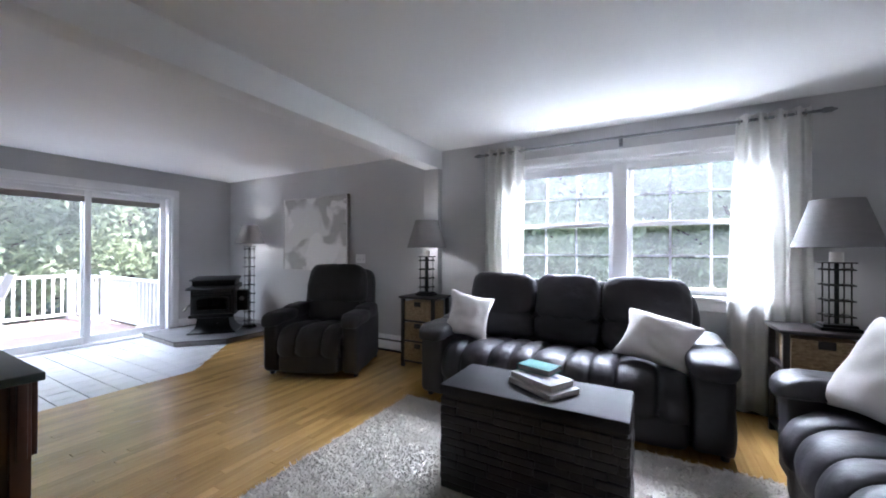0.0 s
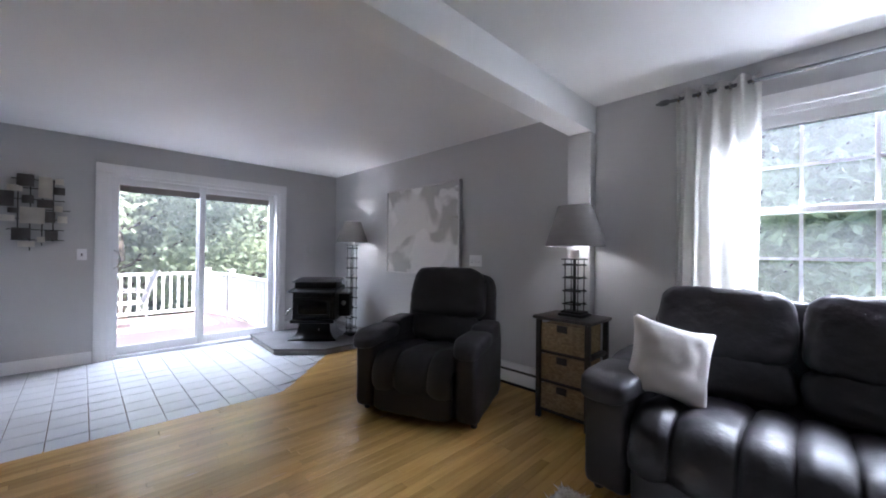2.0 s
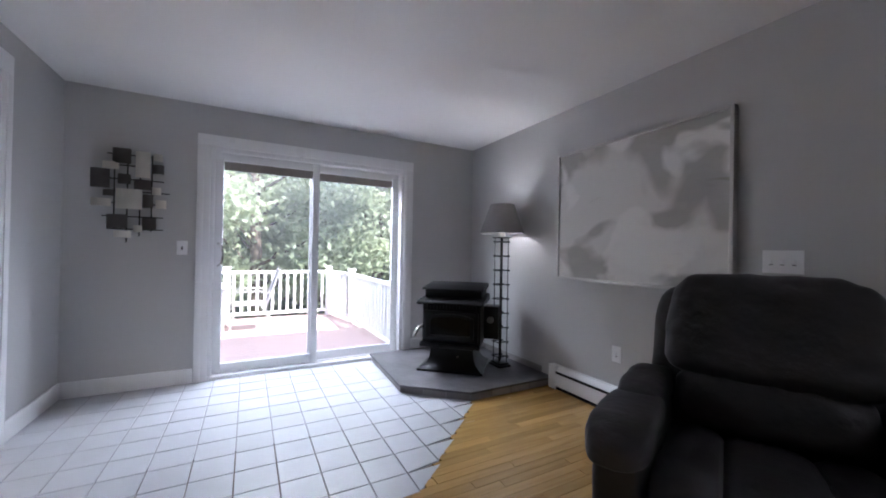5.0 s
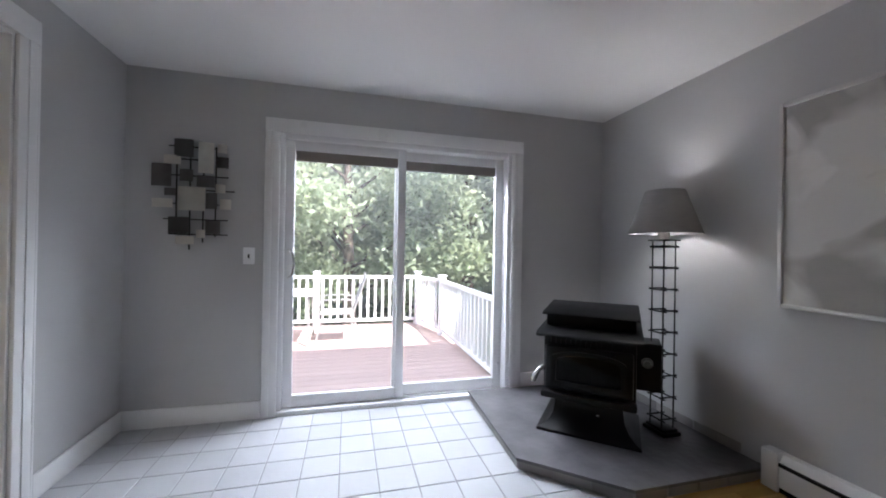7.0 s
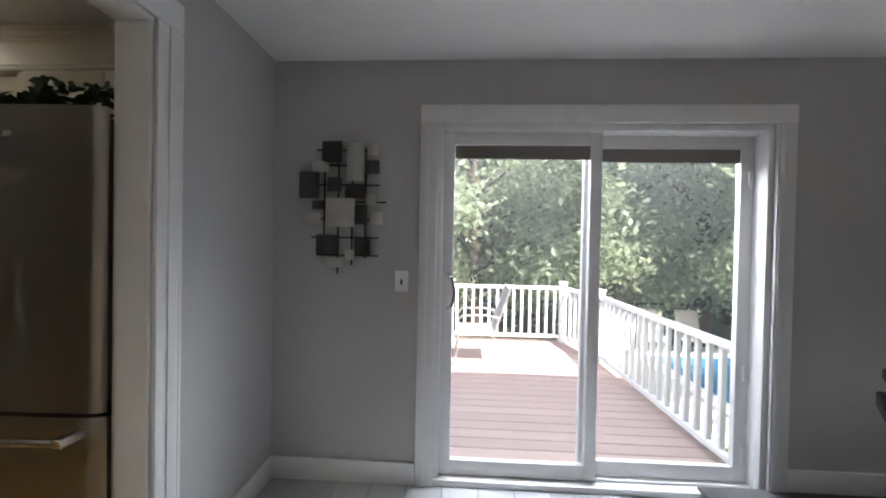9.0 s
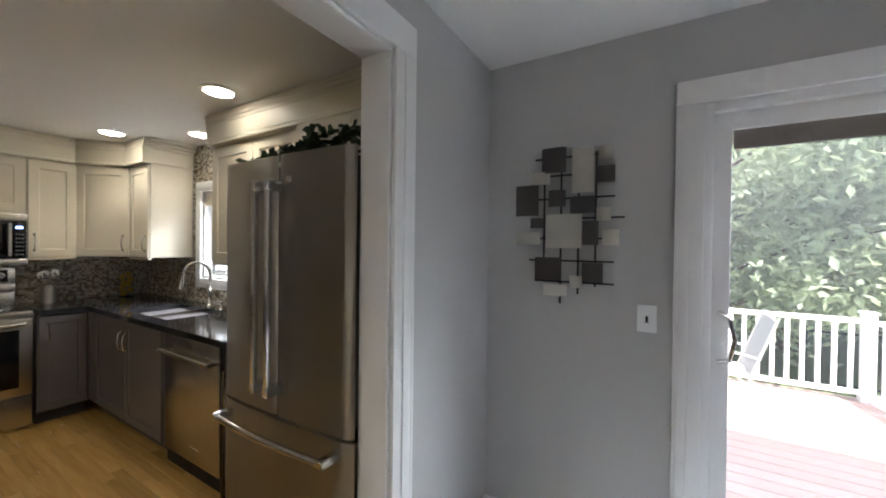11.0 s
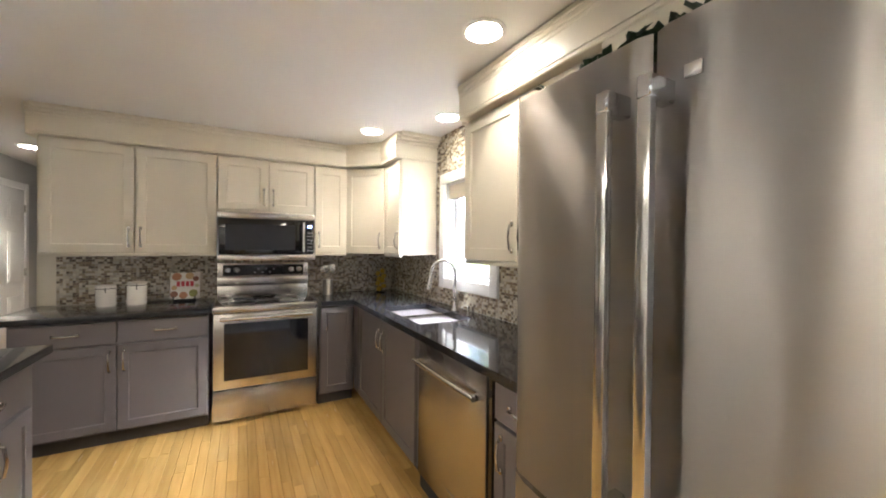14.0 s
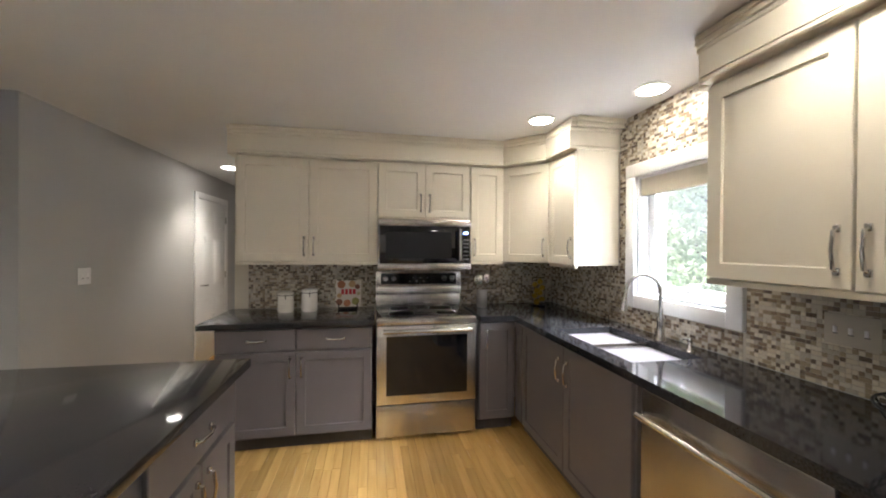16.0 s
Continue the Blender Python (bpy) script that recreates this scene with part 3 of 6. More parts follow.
TREES = [tree("maple_tree", "tall leafy green tree behind the deck", 1, 9.5, 3.0, 0.09, 34000, LEAF, 0.1),
         tree("oak_tree", "broad pale green tree behind the deck", 2, 8.5, 3.3, 0.105, 30000, LEAF2, 0.08),
         tree("birch_tree", "slender green tree at the wood's edge", 3, 11.0, 2.7, 0.09, 32000, LEAF, 0.06)]
rng = random.Random(11)
spots = [(-14.5, -1.5 + 3.1 * k + rng.uniform(-.6, .6)) for k in range(5)] + [(-17.5, -6 + 3.3 * k) for k in range(8)] + [(-21, -9 + 4.0 * k) for k in range(8)]
spots += [(-5 + 3.2 * k + rng.uniform(-.5, .5), 10.5 + rng.uniform(-1, 1)) for k in range(4)] + [(-8 + 3.4 * k, 14) for k in range(6)] + [(-12 + 4 * k, 18) for k in range(6)] + [(-13.5, -8)]
for i, (x, y) in enumerate(spots):
    m = pose(x, y, -1.2, 0, 0, rng.uniform(0, 360))
    if i < 3:
        TREES[i].matrix_world = m
    else:
        copy_thing(TREES[i % 3], m)


# ---- living room furniture ----
def waterfall(bm, x0, x1, depth, seed, crest=0.495, foot=0.19):
    """One stuffed channel of a seat that runs forward and rolls down over the footrest."""
    d0 = -depth / 2
    path = [(depth / 2 - 0.24, 0.43), (0.12, 0.455), (-0.02, 0.47), (d0 + 0.30, crest - 0.006), (d0 + 0.20, crest), (d0 + 0.11, crest - 0.018), (d0 + 0.045, crest - 0.065), (d0 + 0.008, crest - 0.13), (d0 - 0.004, crest - 0.2), (d0 + 0.012, foot + 0.04), (d0 + 0.05, foot)]
    pts = []
    for k in range(len(path) - 1):
        for f in (0.0, 0.34, 0.67):
            p0, p1, p2, p3 = (Vector(path[min(max(k + e, 0), len(path) - 1)]) for e in (-1, 0, 1, 2))
            pts.append(0.5 * (2 * p1 + (p2 - p0) * f + (2 * p0 - 5 * p1 + 4 * p2 - p3) * f * f + (3 * p1 - p0 - 3 * p2 + p3) * f ** 3))
    pts.append(Vector(path[-1]))
    n = 14
    grid = []
    for k, p in enumerate(pts):
        t = pts[min(k + 1, len(pts) - 1)] - pts[max(k - 1, 0)]
        out = Vector((t.y, -t.x)).normalized() * (1 if t.x < 0 else 1)
        if out.dot(p - Vector((0.0, 0.2))) < 0:
            out = -out
        row = []
        for i in range(n + 1):
            u = 2 * i / n - 1
            h = 0.030 * (max(0, 1 - abs(u) ** 2.6) - 0.75)
            w = Vector((x0 + (x1 - x0) * i / n, p.x, p.y))
            h += 0.005 * noise.noise(Vector((w.x * 9 + seed, w.y * 14, w.z * 14))) + 0.004 * noise.noise(Vector((w.x * 30, w.y * 8 + seed, w.z * 8)))
            row.append(bm.verts.new((w.x, p.x + out.x * h, p.y + out.y * h)))
        grid.append(row)
    for a, b in zip(grid, grid[1:]):
        for i in range(n):
            bm.faces.new((a[i], a[i + 1], b[i + 1], b[i]))
    rim = grid[0] + [r[-1] for r in grid[1:]] + grid[-1][-2::-1] + [r[0] for r in grid[-2:0:-1]]
    bm.faces.new(rim[::-1])
    return bm


def leather_seating(name, label, category, m, width, seats, depth=0.96, arm=0.25, back_z=1.04, taper=0.06, over=0.09):
    """A reclining seat in stuffed leather; local front is -y, left end at x = 0."""
    s = thing(name, label, category, m)
    d0, inner = -depth / 2, (width - 2 * arm) / seats
    bm = bmesh.new()
    box(bm, 0.03, width - 0.03, d0 + 0.12, depth / 2 - 0.06, 0.05, 0.30, 0.02)
    part("base_frame", bm, LEATHER, s)
    # padded shell behind the cushions, leaning back
    bm = bmesh.new()
    puff(bm, arm * 0.4, width - arm * 0.4, depth / 2 - 0.19, depth / 2 - 0.05, 0.08, back_z - 0.05, 7, 12, 0.005, None, 2.0)
    for v in bm.verts:
        f = max(0, v.co.z - 0.3)
        v.co.y += 0.14 * f
        v.co.x = width / 2 + (v.co.x - width / 2) * (1 - taper * 0.5 * f)
    part("back_shell", bm, LEATHER, s, smooth=180)
    for k in (0, 1):
        x0 = 0 if k == 0 else width - arm
        bm = bmesh.new()
        puff(bm, x0 + 0.012, x0 + arm - 0.012, d0 + 0.045, depth / 2 - 0.10, 0.035, 0.57, 9, 10, 0.005, None, k * 3.1)
        a = part("arm", bm, LEATHER, s, smooth=180)
        bm = bmesh.new()
        puff(bm, x0 - 0.012, x0 + arm + 0.012, d0 + 0.0, d0 + 0.50, 0.505, 0.63, 3.6, 14, 0.006, None, 5 + k)
        for v in bm.verts:
            # the pad droops over the front of the arm
            f = max(0, (d0 + 0.16 - v.co.y) / 0.16)
            v.co.z -= 0.035 * f * f
        puff(bm, x0 + 0.006, x0 + arm - 0.006, d0 + 0.36, depth / 2 - 0.12, 0.50, 0.655, 4.0, 12, 0.007, None, 8 + k)
        part("arm_pad", bm, LEATHER, a, smooth=180)
    for k in range(seats):
        a, b = arm + inner * k, arm + inner * (k + 1)
        third = [a - 0.004, a + inner * 0.29, a + inner * 0.71, b + 0.004]
        for i in range(3):
            part("seat_channel", waterfall(bmesh.new(), third[i], third[i + 1], depth, k * 4 + i), LEATHER, s, smooth=180)
        bm = bmesh.new()
        puff(bm, a, b, d0 + 0.015, d0 + 0.16, 0.05, 0.245, 6, 10, 0.004, None, 3 + k)
        part("footrest_skirt", bm, LEATHER, s, smooth=180)
        tilt = Matrix.Translation((0, depth / 2 - 0.25, 0.44)) @ pose(0, 0, 0, -13)
        bm = bmesh.new()
        puff(bm, a + 0.004, b - 0.004, -0.10, 0.10, 0.0, 0.255, 3.6, 16, 0.012, tilt, 40 + k)
        part("lumbar_cushion", bm, LEATHER, s, smooth=180)
        bm = bmesh.new()
        z0, z1 = 0.20, back_z - 0.425
        puff(bm, a - over * (k == 0), b + over * (k == seats - 1), -0.125, 0.11, z0, z1, 4.6, 22, 0.009, None, 60 + k)
        mid = (a + b) / 2
        for v in bm.verts:
            f = (v.co.z - z0) / (z1 - z0)
            v.co.x = mid + (v.co.x - mid) * (1 - taper * f)
            if v.co.y < 0:
                # gathers that fan out from the seam above the lumbar pad
                g = max(0, 1 - f / 0.45)
                ang = (v.co.x - mid) / (0.12 + 0.35 * f)
                v.co.y += 0.016 * g * max(0, math.cos(ang * 7 + k)) ** 3 * max(0, 1 - abs(ang) * 0.5)
            v.co = tilt @ v.co
        part("back_cushion", bm, LEATHER, s, smooth=180)
    for x in (0.06, width - 0.06):
        for y in (d0 + 0.16, depth / 2 - 0.12):
            bm = bmesh.new()
            lathe(bm, [(0.022, 0), (0.026, 0.06)], 12, x, y)
            part("foot", bm, ESPRESSO, s)
    return s


leather_seating("reclining_sofa", "dark leather three-seat reclining sofa under the window", "sofa", pose(-1.80, 3.18, 0), 2.18, 3, 0.98, 0.25, 1.03)
leather_seating("recliner_chair", "dark brown leather recliner armchair on oak floor", "armchair", pose(-3.14, 2.97, 0, 0, 0, 24) @ pose(-0.495, 0, 0), 0.99, 1, 0.95, 0.185, 1.08, 0.12, 0.055)
leather_seating("loveseat", "dark leather loveseat beside the corner table", "sofa", pose(0.98, 2.80, 0, 0, 0, -90), 1.75, 2, 0.98, 0.25, 1.02)


def pillow(label, m, w=0.46, h=0.44, t=0.17, seed=0):
    bm = bmesh.new()
    n = 22
    grid = {}
    for side in (-1, 1):
        for i in range(n + 1):
            for j in range(n + 1):
                u, v = 2 * i / n - 1, 2 * j / n - 1
                edge = i in (0, n) or j in (0, n)
                if edge and (i, j, 0) in grid:
                    grid[i, j, side] = grid[i, j, 0]
                    continue
                f = (max(0, 1 - u ** 4) * max(0, 1 - v ** 4)) ** 0.55
                pin = 1 - 0.2 * (1 - abs(u) ** 3 * abs(v) ** 3) * (abs(u) ** 6 * (1 - v * v) + abs(v) ** 6 * (1 - u * u))
                p = Vector((u * w / 2 * pin, side * t / 2 * f, v * h / 2 * pin))
                p.y += 0.012 * noise.noise(Vector((u * 3 + seed, v * 3, side * 2))) * f + 0.05 * (u * u - 0.3) * 0.6
                vert = bm.verts.new(p)
                grid[i, j, side] = vert
                if edge:
                    grid[i, j, 0] = vert
    for side in (-1, 1):
        for i in range(n):
            for j in range(n):
                bm.faces.new((grid[i, j, side], grid[i + 1, j, side], grid[i + 1, j + 1, side], grid[i, j + 1, side]))
    ob = part("throw_pillow", bm, CANVAS, None, smooth=180)
    ob.matrix_world = m
    return tagged(ob, label, "pillow", "cream throw pillows")


pillow("cream cotton throw pillow propped against the sofa arm", pose(-1.46, 3.03, 0.68, -20, 14, 30), 0.40, 0.41, 0.17, 1)
pillow("cream cotton throw pillow lying aslant on the sofa", pose(-0.03, 3.00, 0.65, -38, 12, -10), 0.47, 0.38, 0.17, 5)
pillow("large cream throw pillow propped on the loveseat", pose(0.88, 2.42, 0.70, -28, 8, -60), 0.52, 0.50, 0.18, 9)


def basket_table(m):
    t = thing("basket_table", "espresso wood side table with three seagrass basket drawers", "side table", m, "basket tables")
    w, d, h = 0.41, 0.34, 0.76
    block("tabletop", ESPRESSO, (-0.02, w + 0.02, -0.02, d + 0.01, h - 0.025, h), parent=t, bevel=0.006)
    for x in (0, w - 0.035):
        for y in (0, d - 0.035):
            block("leg", ESPRESSO, (x, x + 0.035, y, y + 0.035, 0, h - 0.025), parent=t, bevel=0.003)
    for z in (0.075, 0.29, 0.505):
        block("shelf", ESPRESSO, (0.035, w - 0.035, 0.004, d - 0.004, z - 0.018, z), (0.004, 0.031, 0.035, d - 0.035, z - 0.02, z + 0.006), (w - 0.031, w - 0.004, 0.035, d - 0.035, z - 0.02, z + 0.006), parent=t, bevel=0.002)
    for z, hh in ((0.078, 0.185), (0.293, 0.185), (0.508, 0.20)):
        bm = bmesh.new()
        x0, x1, y0, y1 = 0.042, w - 0.042, 0.012, d - 0.03
        box(bm, x0 + 0.008, x1 - 0.008, y0 + 0.008, y1, z, z + hh - 0.005)
        rows = 11
        for r in range(rows):
            zc = z + hh * (r + 0.5) / rows
            cols = 16
            for c in range(cols):
                if r > rows - 4 and 6 <= c < 10:
                    continue
                xa, xb = x0 + (x1 - x0) * c / cols, x0 + (x1 - x0) * (c + 1) / cols
                o = 0.004 if (r + c) % 2 else 0.0
                box(bm, xa, xb, y0 - o, y0 + 0.012, zc - hh / rows * 0.46, zc + hh / rows * 0.46)
        b = part("basket", bm, WICKER, t, "woven seagrass basket")
        block("handle_slot", ESPRESSO, (w / 2 - 0.04, w / 2 + 0.04, y0 - 0.006, y0 + 0.008, z + hh - 0.055, z + hh - 0.005), parent=b, bevel=0.004)
    return t


tb = basket_table(pose(-2.42, 3.34, 0))
copy_thing(tb, pose(0.66, 3.18, 0))


def lattice_lamp(name, label, m, tower, width, levels, shade_z, shade_h, r0, r1, three=False):
    l = thing(name, label, "lamp", m)
    block("base", BLACKM, (-width * 0.95, width * 0.95, -width * 0.75, width * 0.75, 0, 0.022), (-width * 0.8, width * 0.8, -width * 0.6, width * 0.6, 0.022, 0.04), parent=l, bevel=0.004)
    posts = [(-width / 2, -width / 2), (width / 2, -width / 2), (-width / 2, width / 2), (width / 2, width / 2)]
    for x, y in posts:
        bm = bmesh.new()
        tube(bm, [(x, y, 0.03), (x, y, tower)], 0.0042, 6)
        part("upright", bm, BLACKM, l)
    for k in range(levels):
        z = 0.09 + (tower - 0.13) * k / (levels - 1)
        e = width / 2 + 0.022
        bm = bmesh.new()
        for s in (-1, 1):
            tube(bm, [(-e, s * width / 2, z), (e, s * width / 2, z)], 0.005, 6)
            tube(bm, [(s * width / 2, -e, z + 0.006), (s * width / 2, e, z + 0.006)], 0.005, 6)
        part("crossbar", bm, BLACKM, l)
    block("top_plate", BLACKM, (-width * 0.72, width * 0.72, -width * 0.72, width * 0.72, tower, tower + 0.008), parent=l, bevel=0.002)
    bm = bmesh.new()
    tube(bm, [(0, 0, 0.04), (0, 0, tower)], 0.012 if tower < 0.6 else 0.005, 10)
    part("stem", bm, BLACKM, l)
    bm = bmesh.new()
    lathe(bm, [(0.032, tower + 0.008), (0.032, tower + 0.07)], 16)
    part("candle_sleeve", bm, CANVAS, l, "cream socket sleeve")
    bm = bmesh.new()
    n = 40
    prof = [(r0, shade_z), (r1, shade_z + shade_h), (r1 - 0.004, shade_z + shade_h), (r0 - 0.004, shade_z)]
    rings = [[bm.verts.new((r * math.cos(6.28318 * k / n), r * math.sin(6.28318 * k / n), z)) for k in range(n)] for r, z in prof]
    for a, b in zip(rings, rings[1:] + rings[:1]):
        for k in range(n):
            bm.faces.new((a[k], a[(k + 1) % n], b[(k + 1) % n], b[k]))
    part("shade", bm, SHADE, l, "grey linen drum shade")
    bm = bmesh.new()
    lathe(bm, [(0.012, shade_z + 0.06), (0.03, shade_z + 0.10), (0.032, shade_z + 0.13), (0.015, shade_z + 0.165)], 16)
    part("bulb", bm, glow("lamp_bulb", (1, 0.93, 0.85), 12), l)
    return l


lattice_lamp("table_lamp", "black wire lattice table lamp with grey shade", pose(-2.20, 3.51, 0.76), 0.42, 0.10, 4, 0.52, 0.30, 0.215, 0.125)
lattice_lamp("table_lamp", "black wire lattice lamp on the corner table", pose(0.95, 3.33, 0.76), 0.42, 0.10, 4, 0.52, 0.30, 0.215, 0.125)
lattice_lamp("floor_lamp", "tall black wire lattice floor lamp with grey shade", pose(-5.43, 3.55, 0.072), 1.23, 0.09, 9, 1.275, 0.28, 0.215, 0.115)
for name, x, y, z, p in (("lamp_light", -2.20, 3.51, 1.42, 2.6), ("lamp_light", -5.43, 3.55, 1.49, 3.6)):
    lamp(name, "POINT", (x, y, z), (x, y, 0), p, (1, 0.95, 0.9), 0.035)


def trunk():
    t = thing("storage_trunk", "dark woven storage trunk used as a coffee table", "trunk", pose(-1.03, 1.78, 0))
    w, d, h = 0.88, 0.39, 0.50
    block("body", ESPRESSO, (0.012, w - 0.012, 0.012, d - 0.012, 0.01, h), parent=t)
    rng = random.Random(4)
    bm = bmesh.new()
    box(bm, -0.5, 0.5, -0.008, 0.006, -0.5, 0.5, 0.004, 1)
    rows = 12
    rh = (h - 0.03) / rows
    for side, length in (("front", w), ("back", w), ("left", d), ("right", d)):
        for r in range(rows):
            x = 0.0
            while x < length - 0.01:
                L = min(rng.uniform(0.09, 0.22), length - x)
                b2 = bmesh.new()
                off = rng.uniform(0, 0.008)
                box(b2, 0, L - 0.003, -0.006 - off, 0.012, 0.001, rh - 0.002, 0.004, 1)
                ob = part("woven_strip", b2, ESPRESSO, t)
                z = 0.015 + r * rh + rng.uniform(-0.003, 0.003)
                ob.matrix_basis = {"front": pose(x, 0.004, z), "back": pose(w - x, d - 0.004, z, 0, 0, 180), "left": pose(0.004, d - x, z, 0, 0, -90), "right": pose(w - 0.004, x, z, 0, 0, 90)}[side]
                x += L
    bm.free()
    block("lid", mat("dark_leatherette", (0.022, 0.020, 0.023), 0.62, spec=0.22, bump=0.2, fine=120), (-0.008, w + 0.008, -0.008, d + 0.008, h, h + 0.055), parent=t, bevel=0.014)
    block("lid_lip", ESPRESSO, (0.004, w - 0.004, 0.004, d - 0.004, h - 0.012, h), parent=t)


trunk()


def book(label, m, w, d, h, col):
    b = thing("book", label, "book", m, "books on the trunk")
    c = mat("book_cover", col, 0.65, spec=0.25, bump=0.03)
    block("cover", c, (0, w, 0, d, 0, 0.003), (0, w, 0, d, h - 0.003, h), (0, 0.004, 0, d, 0.003, h - 0.003), parent=b, bevel=0.001)
    block("pages", CANVAS, (0.004, w - 0.004, 0.004, d - 0.004, 0.0032, h - 0.0032), parent=b, label="white page block")
    return b


bk = book("white hardback book at the bottom of the stack", pose(-0.73, 1.98, 0.556, 0, 0, -32), 0.30, 0.20, 0.026, (0.42, 0.40, 0.39))
bk = book("pale paperback with a printed cover", pose(-0.72, 1.985, 0.583, 0, 0, -28), 0.27, 0.17, 0.03, (0.50, 0.49, 0.50))
block("cover_print", mat("navy_print", (0.05, 0.07, 0.16), 0.4), (0.05, 0.22, 0.10, 0.13, 0.0301, 0.0306), (0.06, 0.18, 0.04, 0.055, 0.0301, 0.0306), parent=bk)
book("small teal hardback on top of the stack", pose(-0.70, 2.03, 0.614, 0, 0, -14), 0.19, 0.13, 0.028, (0.10, 0.33, 0.29))


PILE = mat("rug_pile", (0.72, 0.68, 0.62), 0.95, scale=3, bump=0, mix=0.3, sheen=0.3)


def rug():
    rng = random.Random(8)
    x0, x1, y0, y1 = -1.86, 0.55, 0.92, 2.69
    base = structure(block("rug", PILE, (x0, x1, y0, y1, 0.0005, 0.012)), "shaggy cream area rug on the oak floor", "rug")
    base["kind"] = ""
    del base["kind"]
    verts, faces = [], []
    for k in range(70000):
        x, y = rng.uniform(x0, x1), rng.uniform(y0, y1)
        a = rng.uniform(0, 6.283)
        s, hgt = 0.006, rng.uniform(0.014, 0.032)
        lx, ly = rng.gauss(0, 0.018), rng.gauss(0, 0.018)
        i = len(verts)
        verts += [(x - s * math.cos(a), y - s * math.sin(a), 0.01), (x + s * math.cos(a), y + s * math.sin(a), 0.01), (x + lx, y + ly, hgt)]
        faces.append((i, i + 1, i + 2))
    me = bpy.data.meshes.new("shag")
    me.from_pydata(verts, [], faces)
    me.materials.append(PILE)
    ob = new("shag", me)
    ob.parent = base
    tagged(ob, kind="stuff")


rug()


def curtain(label, x0, x1, seed, flare=0.0):
    c = thing("curtain", label, "curtain", None, "window curtains")
    bm = bmesh.new()
    n, m = 90, 26
    rows = []
    for j in range(m + 1):
        v = j / m
        z = 2.30 - v * 2.27
        row = []
        for i in range(n + 1):
            u = i / n
            ph = u * 2 * math.pi * 4.5 + 0.5 * math.sin(v * 3 + seed)
            amp = 0.035 * (1 + 0.35 * math.sin(u * 9 + seed))
            x = x0 + (x1 - x0) * u + flare * v * (u - 0.5) + 0.012 * math.sin(v * 4 + u * 7 + seed)
            row.append(bm.verts.new((x, 3.685 + amp * math.sin(ph) + 0.01 * noise.noise(Vector((u * 6, v * 5, seed))), z)))
        rows.append(row)
    for a, b in zip(rows, rows[1:]):
        for i in range(n):
            bm.faces.new((a[i], a[i + 1], b[i + 1], b[i]))
    bmesh.ops.solidify(bm, geom=bm.faces[:], thickness=0.0015)
    part("panel", bm, SHEER, c, smooth=180)
    for k in range(8):
        bm = bmesh.new()
        bmesh.ops.create_cone(bm, cap_ends=False, segments=20, radius1=0.026, radius2=0.026, depth=0.006)
        bmesh.ops.solidify(bm, geom=bm.faces[:], thickness=0.006)
        g = part("grommet", bm, CHROME, c)
        g.matrix_basis = pose(x0 + (x1 - x0) * (k + 0.5) / 8, 3.685, 2.255, 0, 90, 0)


SHEER = mat("sheer_patterned_curtain", (0.74, 0.73, 0.70), 0.9, col2=(0.60, 0.58, 0.54), scale=22, bump=0.3, fine=300)
_n, _l = SHEER.node_tree.nodes, SHEER.node_tree.links
_tr, _mx, _vo = _n.new("ShaderNodeBsdfTranslucent"), _n.new("ShaderNodeMixShader"), _n.new("ShaderNodeTexVoronoi")
_tr.inputs[0].default_value = (0.85, 0.85, 0.83, 1)
_vo.inputs["Scale"].default_value = 26
_l.new(_n["Texture Coordinate"].outputs["Object"], _vo.inputs["Vector"])
_rg = _n.new("ShaderNodeMapRange")
_rg.inputs["From Max"].default_value, _rg.inputs["To Min"].default_value, _rg.inputs["To Max"].default_value = 0.6, 0.58, 0.35
_l.new(_vo.outputs["Distance"], _rg.inputs["Value"])
_l.new(_rg.outputs[0], _mx.inputs[0])
_l.new(_n["Principled BSDF"].outputs[0], _mx.inputs[1])
_l.new(_tr.outputs[0], _mx.inputs[2])
_l.new(_mx.outputs[0], _n["Material Output"].inputs["Surface"])
curtain("sheer cream grommet curtain drawn to the side", -1.60, -1.17, 0.4)
curtain("sheer cream grommet curtain hanging to the floor", 0.50, 0.93, 2.1, 0.12)


def curtain_rod():
    r = thing("curtain_rod", "grey metal curtain rod over the window", "curtain rod")
    steel = mat("grey_metal", (0.18, 0.18, 0.19), 0.4, 0.8)
    bm = bmesh.new()
    tube(bm, [(-1.66, 3.685, 2.255), (1.02, 3.685, 2.255)], 0.011, 12)
    part("rod", bm, steel, r)
    for x in (-1.66, 1.02):
        bm = bmesh.new()
        lathe(bm, [(0.012, -0.03), (0.02, -0.02), (0.02, 0.02), (0.012, 0.03), (0.006, 0.05)], 16)
        f = part("finial", bm, steel, r)
        f.matrix_basis = pose(x, 3.685, 2.255, 0, 90 if x > 0 else -90, 0)
    block("bracket", steel, (-0.315, -0.29, 3.66, 3.79, 2.235, 2.25), (-0.318, -0.287, 3.782, 3.789, 2.20, 2.30), parent=r, bevel=0.002)


curtain_rod()


